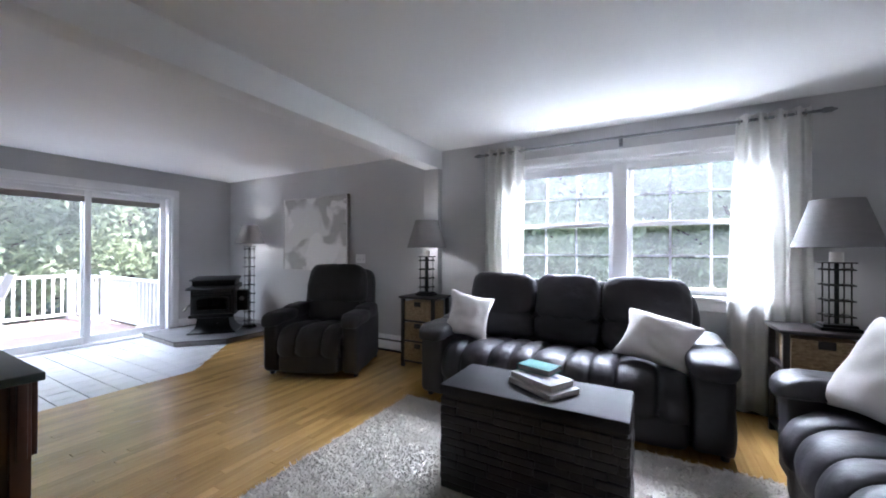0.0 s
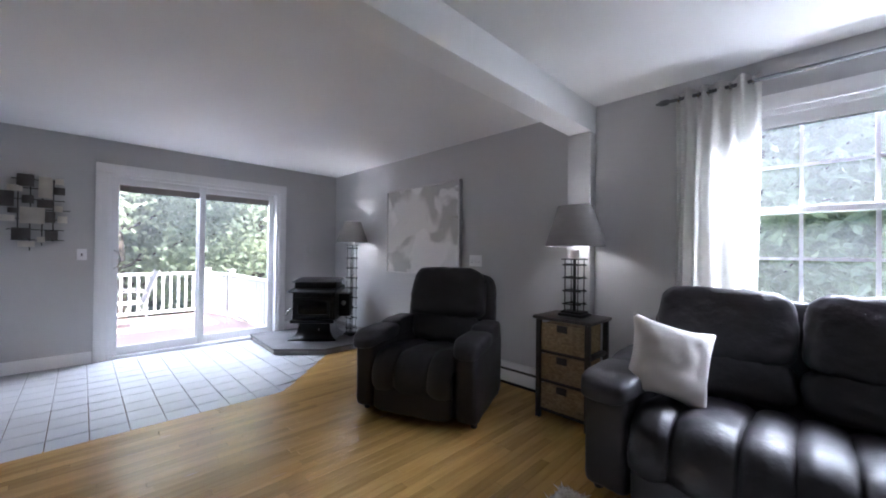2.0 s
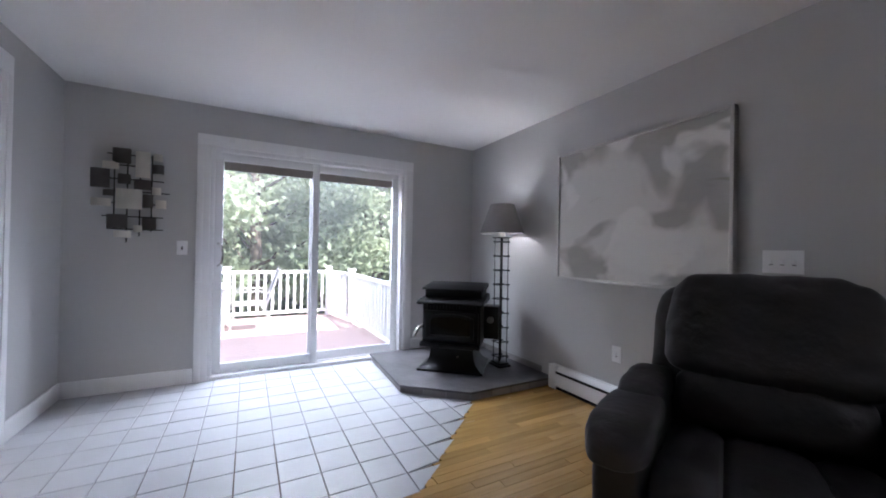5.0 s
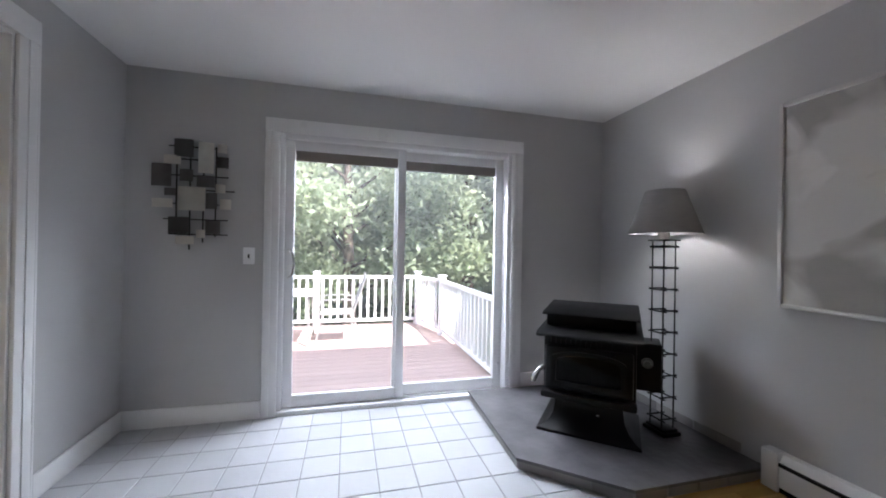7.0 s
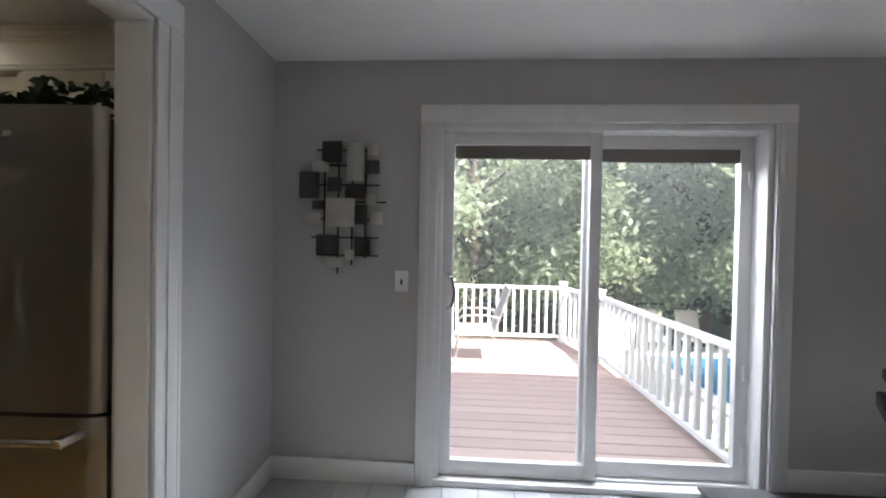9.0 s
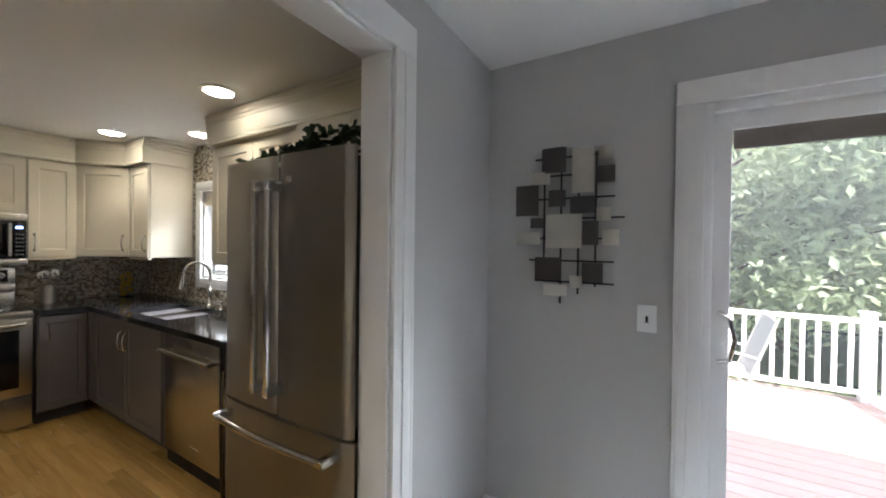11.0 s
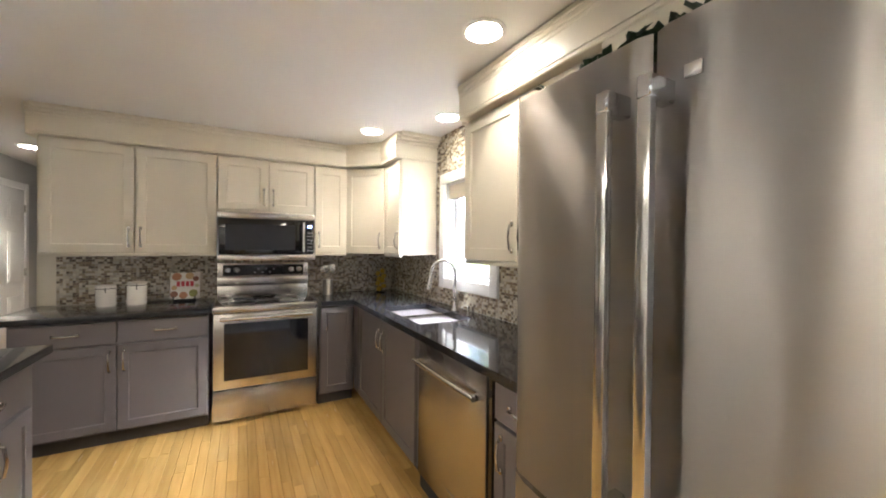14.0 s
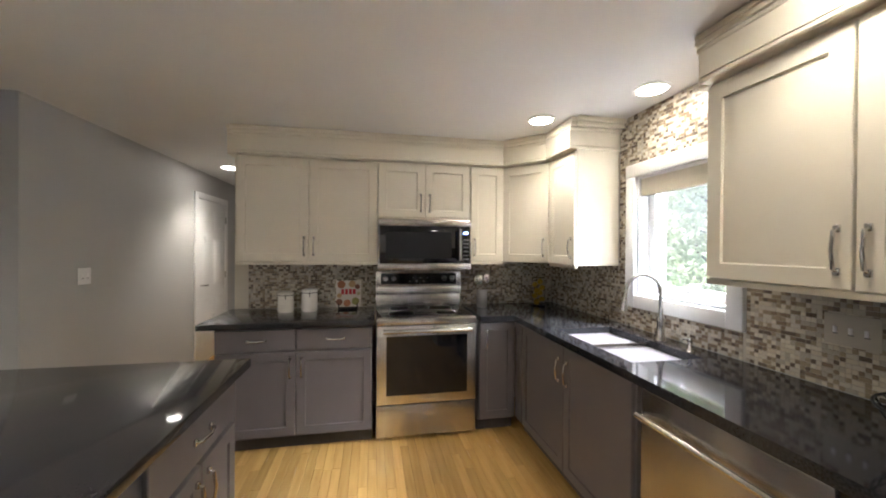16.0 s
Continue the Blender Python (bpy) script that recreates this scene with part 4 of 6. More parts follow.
def painting():
    p = thing("painting", "pale abstract canvas in a thin silver frame", "painting")
    x0, x1, z0, z1, y = -4.91, -3.60, 0.948, 2.012, YN
    silver = mat("silver_frame", (0.55, 0.54, 0.53), 0.35, 0.7)
    block("frame", silver, (x0, x0 + 0.02, y - 0.045, y, z0, z1), (x1 - 0.02, x1, y - 0.045, y, z0, z1), (x0 + 0.02, x1 - 0.02, y - 0.045, y, z0, z0 + 0.02), (x0 + 0.02, x1 - 0.02, y - 0.045, y, z1 - 0.02, z1), parent=p, bevel=0.003)
    cm = mat("abstract_wash", (0.44, 0.43, 0.41), 0.75, col2=(0.36, 0.355, 0.34), scale=4, stretch=(1, 1, 2), bump=0.3, fine=200, mix=0.7)
    # washes of thin white over the ground, pooled at their edges, and a few olive smears
    n, link = cm.node_tree.nodes, cm.node_tree.links.new
    bsdf = n["Principled BSDF"]
    colour = bsdf.inputs["Base Color"].links[0].from_socket
    for scale, lo, hi, col, squash, shift in ((1.5, 0.47, 0.53, (0.70, 0.695, 0.67, 1), 1.3, 3.0), (2.6, 0.53, 0.60, (0.76, 0.75, 0.73, 1), 1.0, 9.4), (2.0, 0.62, 0.72, (0.27, 0.27, 0.21, 1), 4.0, 5.7)):
        mp, nz, mr, mx = n.new("ShaderNodeMapping"), n.new("ShaderNodeTexNoise"), n.new("ShaderNodeMapRange"), n.new("ShaderNodeMix")
        mp.inputs["Scale"].default_value, mp.inputs["Location"].default_value = (1, 1, squash), (shift, 0, shift)
        link(n["Texture Coordinate"].outputs["Object"], mp.inputs["Vector"])
        nz.inputs["Scale"].default_value, nz.inputs["Detail"].default_value, nz.inputs["Distortion"].default_value = scale, 2.5, 0.5
        link(mp.outputs[0], nz.inputs["Vector"])
        mr.inputs["From Min"].default_value, mr.inputs["From Max"].default_value, mr.inputs["To Max"].default_value = lo, hi, 0.85
        link(nz.outputs["Fac"], mr.inputs["Value"])
        mx.data_type, mx.inputs[7].default_value = "RGBA", col
        link(mr.outputs[0], mx.inputs[0])
        link(colour, mx.inputs[6])
        colour = mx.outputs[2]
    link(colour, bsdf.inputs["Base Color"])
    block("canvas", cm, (x0 + 0.02, x1 - 0.02, y - 0.03, y - 0.004, z0 + 0.02, z1 - 0.02), parent=p)


painting()


def heater(x0, x1, label):
    h = thing("baseboard_heater", label, "heater")
    y = YN
    bm = bmesh.new()
    prof = [(y, 0.03), (y - 0.062, 0.03), (y - 0.062, 0.13), (y - 0.055, 0.15), (y - 0.03, 0.19), (y, 0.195)]
    sides = [[bm.verts.new((x, a, b)) for a, b in prof] for x in (x0, x1)]
    for i in range(len(prof)):
        j = (i + 1) % len(prof)
        bm.faces.new((sides[0][i], sides[0][j], sides[1][j], sides[1][i]))
    bm.faces.new(sides[0][::-1])
    bm.faces.new(sides[1])
    part("cover", bm, TRIM, h)
    block("upper_slot", BLACKM, (x0 + 0.05, x1 - 0.05, y - 0.0635, y - 0.045, 0.135, 0.152), parent=h)
    block("lower_slot", BLACKM, (x0 + 0.05, x1 - 0.05, y - 0.055, y - 0.002, 0.001, 0.03), parent=h)
    block("end_cap", TRIM, (x0 - 0.03, x0 + 0.05, y - 0.068, y, 0.0, 0.2), parent=h, bevel=0.006)
    block("end_cap", TRIM, (x1 - 0.05, x1 + 0.0, y - 0.068, y, 0.0, 0.2), parent=h, bevel=0.006)


heater(-4.93, -2.36, "white baseboard heater under the painting")
heater(-2.1, 1.7, "white baseboard heater under the window")


def plate(name, label, category, m, w, h, toggles, material=None):
    p = thing(name, label, category, m)
    block("plate", material or VINYL, (-w / 2, w / 2, -0.006, 0, -h / 2, h / 2), parent=p, bevel=0.002)
    for i in range(toggles):
        x = (i - (toggles - 1) / 2) * 0.046
        block("toggle", BLACKM if name == "switch_plate" and toggles == 1 else VINYL, (x - 0.005, x + 0.005, -0.014, -0.0062, -0.012, 0.012), parent=p, bevel=0.001)
        block("slot", mat("slot_grey", (0.2, 0.2, 0.2), 0.6), (x - 0.008, x + 0.008, -0.0075, -0.006, -0.018, -0.013), parent=p)
    return p


plate("switch_plate", "white single light switch beside the sliding door", "light switch", pose(XW + 0.001, 0.89, 1.154, 0, 0, 90), 0.075, 0.118, 1)
plate("switch_plate", "white triple switch plate beside the painting", "light switch", pose(-3.40, YN - 0.001, 1.14), 0.165, 0.118, 3)
plate("outlet", "white wall outlet above the heater", "outlet", pose(-4.34, YN - 0.001, 0.43), 0.075, 0.118, 1)


# ---- hearth, stove, wall sculpture, cabinet ----
def prism(bm, pts, z0, z1):
    lo = [bm.verts.new((x, y, z0)) for x, y in pts]
    hi = [bm.verts.new((x, y, z1)) for x, y in pts]
    for i in range(len(pts)):
        j = (i + 1) % len(pts)
        bm.faces.new((lo[i], lo[j], hi[j], hi[i]))
    bm.faces.new(lo[::-1])
    bm.faces.new(hi)
    return bm


def hearth():
    h = thing("hearth", "low grey slate corner hearth with tile edging", "hearth")
    bm = prism(bmesh.new(), [(XW + 0.002, 2.54), (-5.36, 2.49), (-4.97, 2.93), (-4.97, YN - 0.002), (XW + 0.002, YN - 0.002)], 0.055, 0.072)
    part("slate_top", bm, SLATE, h, "veined grey slate slab", smooth=False)
    bm = prism(bmesh.new(), [(XW + 0.002, 2.56), (-5.37, 2.51), (-4.985, 2.935), (-4.985, YN - 0.002), (XW + 0.002, YN - 0.002)], 0.0, 0.055)
    part("edging", bm, GROUT, h, smooth=False)
    edge = mat("hearth_edge_tile", (0.30, 0.285, 0.275), 0.5, bump=0.3, vary=0.15)
    line = [Vector(p) for p in ((XW + 0.01, 2.56), (-5.37, 2.51), (-4.985, 2.935), (-4.985, YN - 0.07))]
    for a, b in zip(line, line[1:]):
        count = max(1, round((b - a).length / 0.2))
        step = (b - a).length / count
        bm = bmesh.new()
        box(bm, 0.003, step - 0.003, -0.008, 0.004, 0.002, 0.053, 0.002, 1)
        me = mesh_of("edge_tile", bm, edge)
        ang = math.degrees(math.atan2(b.y - a.y, b.x - a.x))
        for k in range(count):
            p = a.lerp(b, k / count)
            piece("edge_tile", me, h, (p.x, p.y, 0), ang)
    for x0 in [-6.3 + 0.3 * k for k in range(4)]:
        block("wall_tile", edge, (x0, x0 + 0.294, YN - 0.012, YN - 0.0025, 0.073, 0.13), parent=h, bevel=0.002)


hearth()


def stove():
    s = thing("pellet_stove", "black cast iron stove with arched glass door on the hearth", "stove", pose(-5.64, 3.17, 0.072, 0, 0, 49) @ Matrix.Diagonal((1, 1, 0.955, 1)))
    iron = BLACKM
    # flared pedestal on a thin foot plate
    bm = bmesh.new()
    rings = []
    for z, fx, fy0, fy1 in ((0.0, 0.30, -0.27, 0.24), (0.016, 0.30, -0.27, 0.24), (0.026, 0.275, -0.245, 0.225), (0.06, 0.235, -0.205, 0.2), (0.11, 0.21, -0.18, 0.185), (0.19, 0.20, -0.175, 0.18), (0.25, 0.205, -0.18, 0.18)):
        rings.append([bm.verts.new(p) for p in ((-fx, fy0, z), (fx, fy0, z), (fx, fy1, z), (-fx, fy1, z))])
    for p, q in zip(rings, rings[1:]):
        for i in range(4):
            bm.faces.new((p[i], p[(i + 1) % 4], q[(i + 1) % 4], q[i]))
    bm.faces.new(rings[0][::-1])
    bm.faces.new(rings[-1])
    part("pedestal", bm, iron, s, smooth=30)
    block("body", iron, (-0.27, 0.27, -0.22, 0.22, 0.24, 0.655), parent=s, bevel=0.012)
    # shelf that slopes to the front, and the hopper lid stepped back above it
    def sloped(x, y0, y1, z0, zf, zb):
        bm = bmesh.new()
        prof = [(y0, z0), (y1, z0), (y1, zb), (y0 + 0.03, zf), (y0, zf - 0.02)]
        ends = [[bm.verts.new((e, a, b)) for a, b in prof] for e in (-x, x)]
        for i in range(5):
            k = (i + 1) % 5
            bm.faces.new((ends[0][i], ends[0][k], ends[1][k], ends[1][i]))
        bm.faces.new(ends[0][::-1])
        bm.faces.new(ends[1])
        bmesh.ops.bevel(bm, geom=bm.edges[:], offset=0.005, segments=2, affect="EDGES")
        return bm
    part("top_shelf", sloped(0.305, -0.31, 0.24, 0.64, 0.675, 0.71), iron, s)
    block("hopper", iron, (-0.268, 0.268, -0.15, 0.22, 0.69, 0.775), parent=s, bevel=0.008)
    part("hopper_lid", sloped(0.29, -0.19, 0.235, 0.772, 0.79, 0.82), iron, s)
    bm = bmesh.new()
    for k in range(16):
        box(bm, -0.235 + k * 0.03, -0.222 + k * 0.03, -0.236, -0.22, 0.59, 0.635)
    part("grille", bm, iron, s)
    # door with an arched window
    door = block("door", iron, (-0.255, 0.255, -0.262, -0.222, 0.285, 0.58), parent=s, bevel=0.018)
    def arch(w, z0, z1, rise, n=12):
        return [(-w, z0), (w, z0)] + [(w * math.cos(math.pi * k / n), z1 + rise * math.sin(math.pi * k / n)) for k in range(n + 1)]
    outer, inner = arch(0.215, 0.325, 0.50, 0.055), arch(0.185, 0.352, 0.485, 0.045)
    bm = bmesh.new()
    loops = [[bm.verts.new((x, y, z)) for x, z in pts] for y, pts in ((-0.258, outer), (-0.275, outer), (-0.275, inner), (-0.258, inner))]
    for a, b in zip(loops, loops[1:]):
        for k in range(len(a)):
            bm.faces.new((a[k], a[(k + 1) % len(a)], b[(k + 1) % len(b)], b[k]))
    part("door_frame", bm, iron, door)
    bm = bmesh.new()
    bm.faces.new([bm.verts.new((x, -0.264, z)) for x, z in inner])
    bmesh.ops.solidify(bm, geom=bm.faces[:], thickness=0.004)
    part("glass", bm, BLACKG, door)
    bm = bmesh.new()
    tube(bm, [(-0.255, -0.25, 0.43), (-0.285, -0.29, 0.415), (-0.31, -0.325, 0.375), (-0.315, -0.335, 0.345)], 0.014, 10)
    for k in range(6):
        t = k / 5
        lathe(bm, [(0.0165, 0), (0.018, 0.004), (0.0165, 0.008)], 10, -0.285 - 0.028 * t, -0.29 - 0.042 * t, 0.41 - 0.065 * t)
    part("door_handle", bm, CHROME, s, "coiled metal handle")
    block("ash_lip", iron, (-0.275, 0.275, -0.30, -0.22, 0.235, 0.28), parent=s, bevel=0.014)
    block("side_box", iron, (0.272, 0.415, 0.0, 0.20, 0.28, 0.60), parent=s, bevel=0.008)
    bm = bmesh.new()
    lathe(bm, [(0.034, 0), (0.034, 0.012), (0.022, 0.016), (0.02, 0.032)], 20)
    f = part("control_knob", bm, mat("knob_grey", (0.16, 0.16, 0.16), 0.4, 0.5), s, "grey round knob")
    f.matrix_basis = pose(0.335, 0.0, 0.47, 90, 0, 0)
    block("bolt", CHROME, (0.05, 0.07, -0.185, -0.172, 0.12, 0.14), parent=s, bevel=0.004)


stove()


def wall_sculpture():
    """Iron rods with square plates; each plate is (y, z, width, height, kind)."""
    s = thing("wall_sculpture", "metal wall sculpture of rods and square plates", "wall art", pose(XW + 0.002, 0.03, 0))
    dark = mat("pewter_plate", (0.11, 0.10, 0.098), 0.5, 0.4, col2=(0.20, 0.19, 0.185), scale=9, bump=0.4, fine=30)
    pale = mat("mottled_silver_plate", (0.80, 0.77, 0.70), 0.5, 0.0, col2=(0.62, 0.60, 0.54), scale=14, bump=0.5, fine=40)
    # rods, upright then level
    for y, z0, z1 in ((0.415, 1.30, 1.90), (0.495, 1.19, 1.94), (0.575, 1.24, 1.92), (0.65, 1.28, 1.90)):
        bm = bmesh.new()
        box(bm, 0.014, 0.022, y - 0.004, y + 0.004, z0, z1)
        part("rod", bm, BLACKM, s)
    for z, y0, y1 in ((1.885, 0.37, 0.68), (1.80, 0.42, 0.60), (1.69, 0.36, 0.73), (1.595, 0.39, 0.77), (1.395, 0.345, 0.73), (1.295, 0.375, 0.73), (1.50, 0.38, 0.70)):
        bm = bmesh.new()
        box(bm, 0.022, 0.030, y0, y1, z - 0.004, z + 0.004)
        part("rod", bm, BLACKM, s)
    for y, z, w, h, k in ((0.462, 1.872, 0.115, 0.12, 1), (0.595, 1.815, 0.095, 0.21, 0), (0.69, 1.885, 0.06, 0.06, 0), (0.69, 1.79, 0.08, 0.075, 1), (0.395, 1.79, 0.10, 0.06, 0), (0.335, 1.685, 0.115, 0.15, 1), (0.48, 1.69, 0.08, 0.08, 1), (0.595, 1.655, 0.11, 0.08, 1), (0.685, 1.61, 0.06, 0.06, 0), (0.385, 1.575, 0.065, 0.05, 1), (0.51, 1.535, 0.165, 0.16, 0), (0.63, 1.525, 0.07, 0.11, 1), (0.34, 1.50, 0.12, 0.06, 0), (0.715, 1.505, 0.07, 0.07, 0), (0.44, 1.355, 0.125, 0.11, 1), (0.64, 1.345, 0.09, 0.09, 1), (0.475, 1.255, 0.11, 0.055, 0), (0.57, 1.30, 0.055, 0.055, 0)):
        bm = bmesh.new()
        n = 6
        lift = 0.032 + 0.01 * ((y * 77) % 1)
        grid = [[bm.verts.new((lift + 0.012 * (1 - (2 * i / n - 1) ** 2), y - w / 2 + w * i / n, z - h / 2 + h * j)) for j in (0, 1)] for i in range(n + 1)]
        for i in range(n):
            bm.faces.new((grid[i][0], grid[i + 1][0], grid[i + 1][1], grid[i][1]))
        bmesh.ops.solidify(bm, geom=bm.faces[:], thickness=0.003)
        part("plate", bm, dark if k else pale, s, "dark pewter plate" if k else "pale mottled silver plate")


wall_sculpture()


def media_cabinet():
    c = thing("media_cabinet", "cherry wood cabinet with a dark green stone top", "cabinet", pose(-3.45, YS + 0.02, 0))
    w, d, h = 1.22, 0.42, 0.76
    block("top", mat("dark_green_top", (0.03, 0.04, 0.035), 0.3), (-0.03, w + 0.035, -0.0, d + 0.03, h - 0.035, h), parent=c, bevel=0.006)
    for x in (0, w - 0.06):
        for y in (0, d - 0.06):
            block("leg", CHERRY, (x, x + 0.06, y, y + 0.06, 0, h - 0.035), parent=c, bevel=0.005)
    block("body", CHERRY, (0.02, w - 0.02, 0.02, d - 0.02, 0.12, h - 0.035), parent=c)
    block("corbel", CHERRY, (w, w + 0.02, d - 0.045, d - 0.015, 0.42, h - 0.035), (w - 0.045, w - 0.015, d, d + 0.02, 0.42, h - 0.035), parent=c, bevel=0.004)
    for k in (0, 1):
        dd = block("door", CHERRY, (0.07 + k * 0.545, 0.605 + k * 0.545, d - 0.02, d - 0.002, 0.15, h - 0.07), parent=c, bevel=0.004)
        block("knob", BLACKM, (0.57 + k * 0.06, 0.59 + k * 0.06, d - 0.002, d + 0.015, 0.42, 0.44), parent=dd, bevel=0.004)


media_cabinet()


# ---- kitchen ----
def shaker(name, m, w, h, material, parent, handle=None, t=0.02, rail=0.058, slab=False):
    """A framed door or drawer front in its own plane: x across, z up, front at -y."""
    bm = bmesh.new()
    if slab:
        box(bm, 0, w, -t, 0, 0, h, 0.004, 1)
    else:
        # one panel, its field sunk behind the frame
        box(bm, 0, w, -t, 0, 0, h)
        face = min(bm.faces, key=lambda f: f.calc_center_median().y)
        face.normal_update()
        bmesh.ops.inset_individual(bm, faces=[face], thickness=rail, use_even_offset=True)
        bmesh.ops.inset_individual(bm, faces=[face], thickness=0.004, use_even_offset=True)
        for v in face.verts:
            v.co.y += 0.009
        outer = [e for e in bm.edges if all(abs(v.co.y + t) < 1e-5 and (v.co.x < 1e-5 or v.co.x > w - 1e-5 or v.co.z < 1e-5 or v.co.z > h - 1e-5) for v in e.verts) and (e.verts[0].co - e.verts[1].co).length > min(w, h) - 0.01]
        bmesh.ops.bevel(bm, geom=outer, offset=0.003, segments=1, affect="EDGES")
    d = part(name, bm, material, parent)
    d.matrix_basis = m
    if handle:
        hx, hz, upright = handle
        L = 0.13 if upright else 0.12
        bm = bmesh.new()
        v = [(0, -t, -L / 2), (0, -t - 0.022, -L / 2 + 0.008), (0, -t - 0.03, 0), (0, -t - 0.022, L / 2 - 0.008), (0, -t, L / 2)]
        pts = [(hx, y, hz + z) for _, y, z in v] if upright else [(hx + z, y, hz) for _, y, z in v]
        tube(bm, pts, 0.006, 8)
        for p in (pts[0], pts[-1]):
            box(bm, p[0] - 0.009, p[0] + 0.009, p[1] - 0.012, p[1], p[2] - 0.012, p[2] + 0.012, 0.003, 1)
        part("handle", bm, CHROME, d, "satin nickel bow handle")
    return d


FS = pose(0, 0, 0, 0, 0, 180)   # fronts that face the room from the range wall (+y)
FW = pose(0, 0, 0, 0, 0, 90)    # fronts that face the room from the window wall (+x)
RY, WXF = -3.26, -5.69          # front planes of the base cabinets


def base_cabinet(label, m, w, depth, fronts, toe=0.10, h=0.875, group="grey base cabinets"):
    """m: pose of the left front corner as seen from the room; x across, -y towards the room."""
    c = thing("base_cabinet", label, "cabinet", m, group)
    block("body", GREYCAB, (0, w, 0.002, depth, toe, h), parent=c)
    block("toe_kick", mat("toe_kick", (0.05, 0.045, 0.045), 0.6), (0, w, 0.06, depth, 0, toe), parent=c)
    for kind, x0, x1, z0, z1, handle in fronts:
        shaker(kind, pose(x0, 0, z0), x1 - x0, z1 - z0, GREYCAB, c, handle, slab=(kind == "drawer_front"))
    return c


def two_door(w, hh=0.875):
    a = w / 2
    return [("drawer_front", 0.006, a - 0.004, 0.715, hh - 0.012, (a / 2, 0.075, False)), ("drawer_front", a + 0.004, w - 0.006, 0.715, hh - 0.012, (a / 2, 0.075, False)),
            ("door", 0.006, a - 0.004, 0.115, 0.70, (a - 0.045, 0.48, True)), ("door", a + 0.004, w - 0.006, 0.115, 0.70, (0.035, 0.48, True))]


# range wall, west to east: seen from the room x runs from west to east as -1
base_cabinet("grey shaker base cabinet with two drawers and doors", pose(-3.50, RY, 0) @ FS, 1.06, 0.60, two_door(1.06))
base_cabinet("narrow grey base cabinet beside the range", pose(-5.372, RY, 0) @ FS, 0.30, 0.60, [("door", 0.006, 0.29, 0.115, 0.862, (0.05, 0.62, True))])
base_cabinet("grey corner base cabinet filler", pose(WXF, -3.255, 0) @ FW, 0.14, 0.58, [("door", 0.006, 0.134, 0.115, 0.862, None)])
base_cabinet("grey sink base cabinet with two tall doors", pose(WXF, -3.11, 0) @ FW, 1.19, 0.58, [("door", 0.006, 0.60, 0.115, 0.862, (0.55, 0.60, True)), ("door", 0.608, 1.184, 0.115, 0.862, (0.04, 0.60, True))])
base_cabinet("grey base cabinet with drawer beside the fridge", pose(WXF, -1.16, 0) @ FW, 0.33, 0.58, [("drawer_front", 0.006, 0.324, 0.715, 0.862, (0.16, 0.075, False)), ("door", 0.006, 0.324, 0.115, 0.70, (0.05, 0.48, True))])


def dishwasher():
    d = thing("dishwasher", "stainless steel dishwasher with bar handle", "dishwasher", pose(WXF, -1.90, 0) @ FW)
    w = 0.72
    block("body", BLACKM, (0, w, 0.01, 0.57, 0.0, 0.875), parent=d)
    block("door", STEELH, (0.03, w - 0.03, -0.022, 0.01, 0.11, 0.865), parent=d, bevel=0.006)
    block("gasket", BLACKG, (w - 0.028, w, -0.012, 0.01, 0.0, 0.87), parent=d)
    block("badge", CHROME, (w / 2 + 0.0, w / 2 + 0.1, -0.0235, -0.022, 0.19, 0.205), parent=d)
    bm = bmesh.new()
    tube(bm, [(0.06, -0.065, 0.765), (w - 0.06, -0.065, 0.765)], 0.013, 12)
    for x in (0.075, w - 0.075):
        box(bm, x - 0.014, x + 0.014, -0.07, -0.02, 0.752, 0.778, 0.004, 1)
    part("handle", bm, CHROME, d, "round steel bar handle")


dishwasher()


# counters and sink
SINKM = mat("satin_sink_steel", (0.36, 0.355, 0.35), 0.38, 1.0, bump=0.0, mix=0.2)


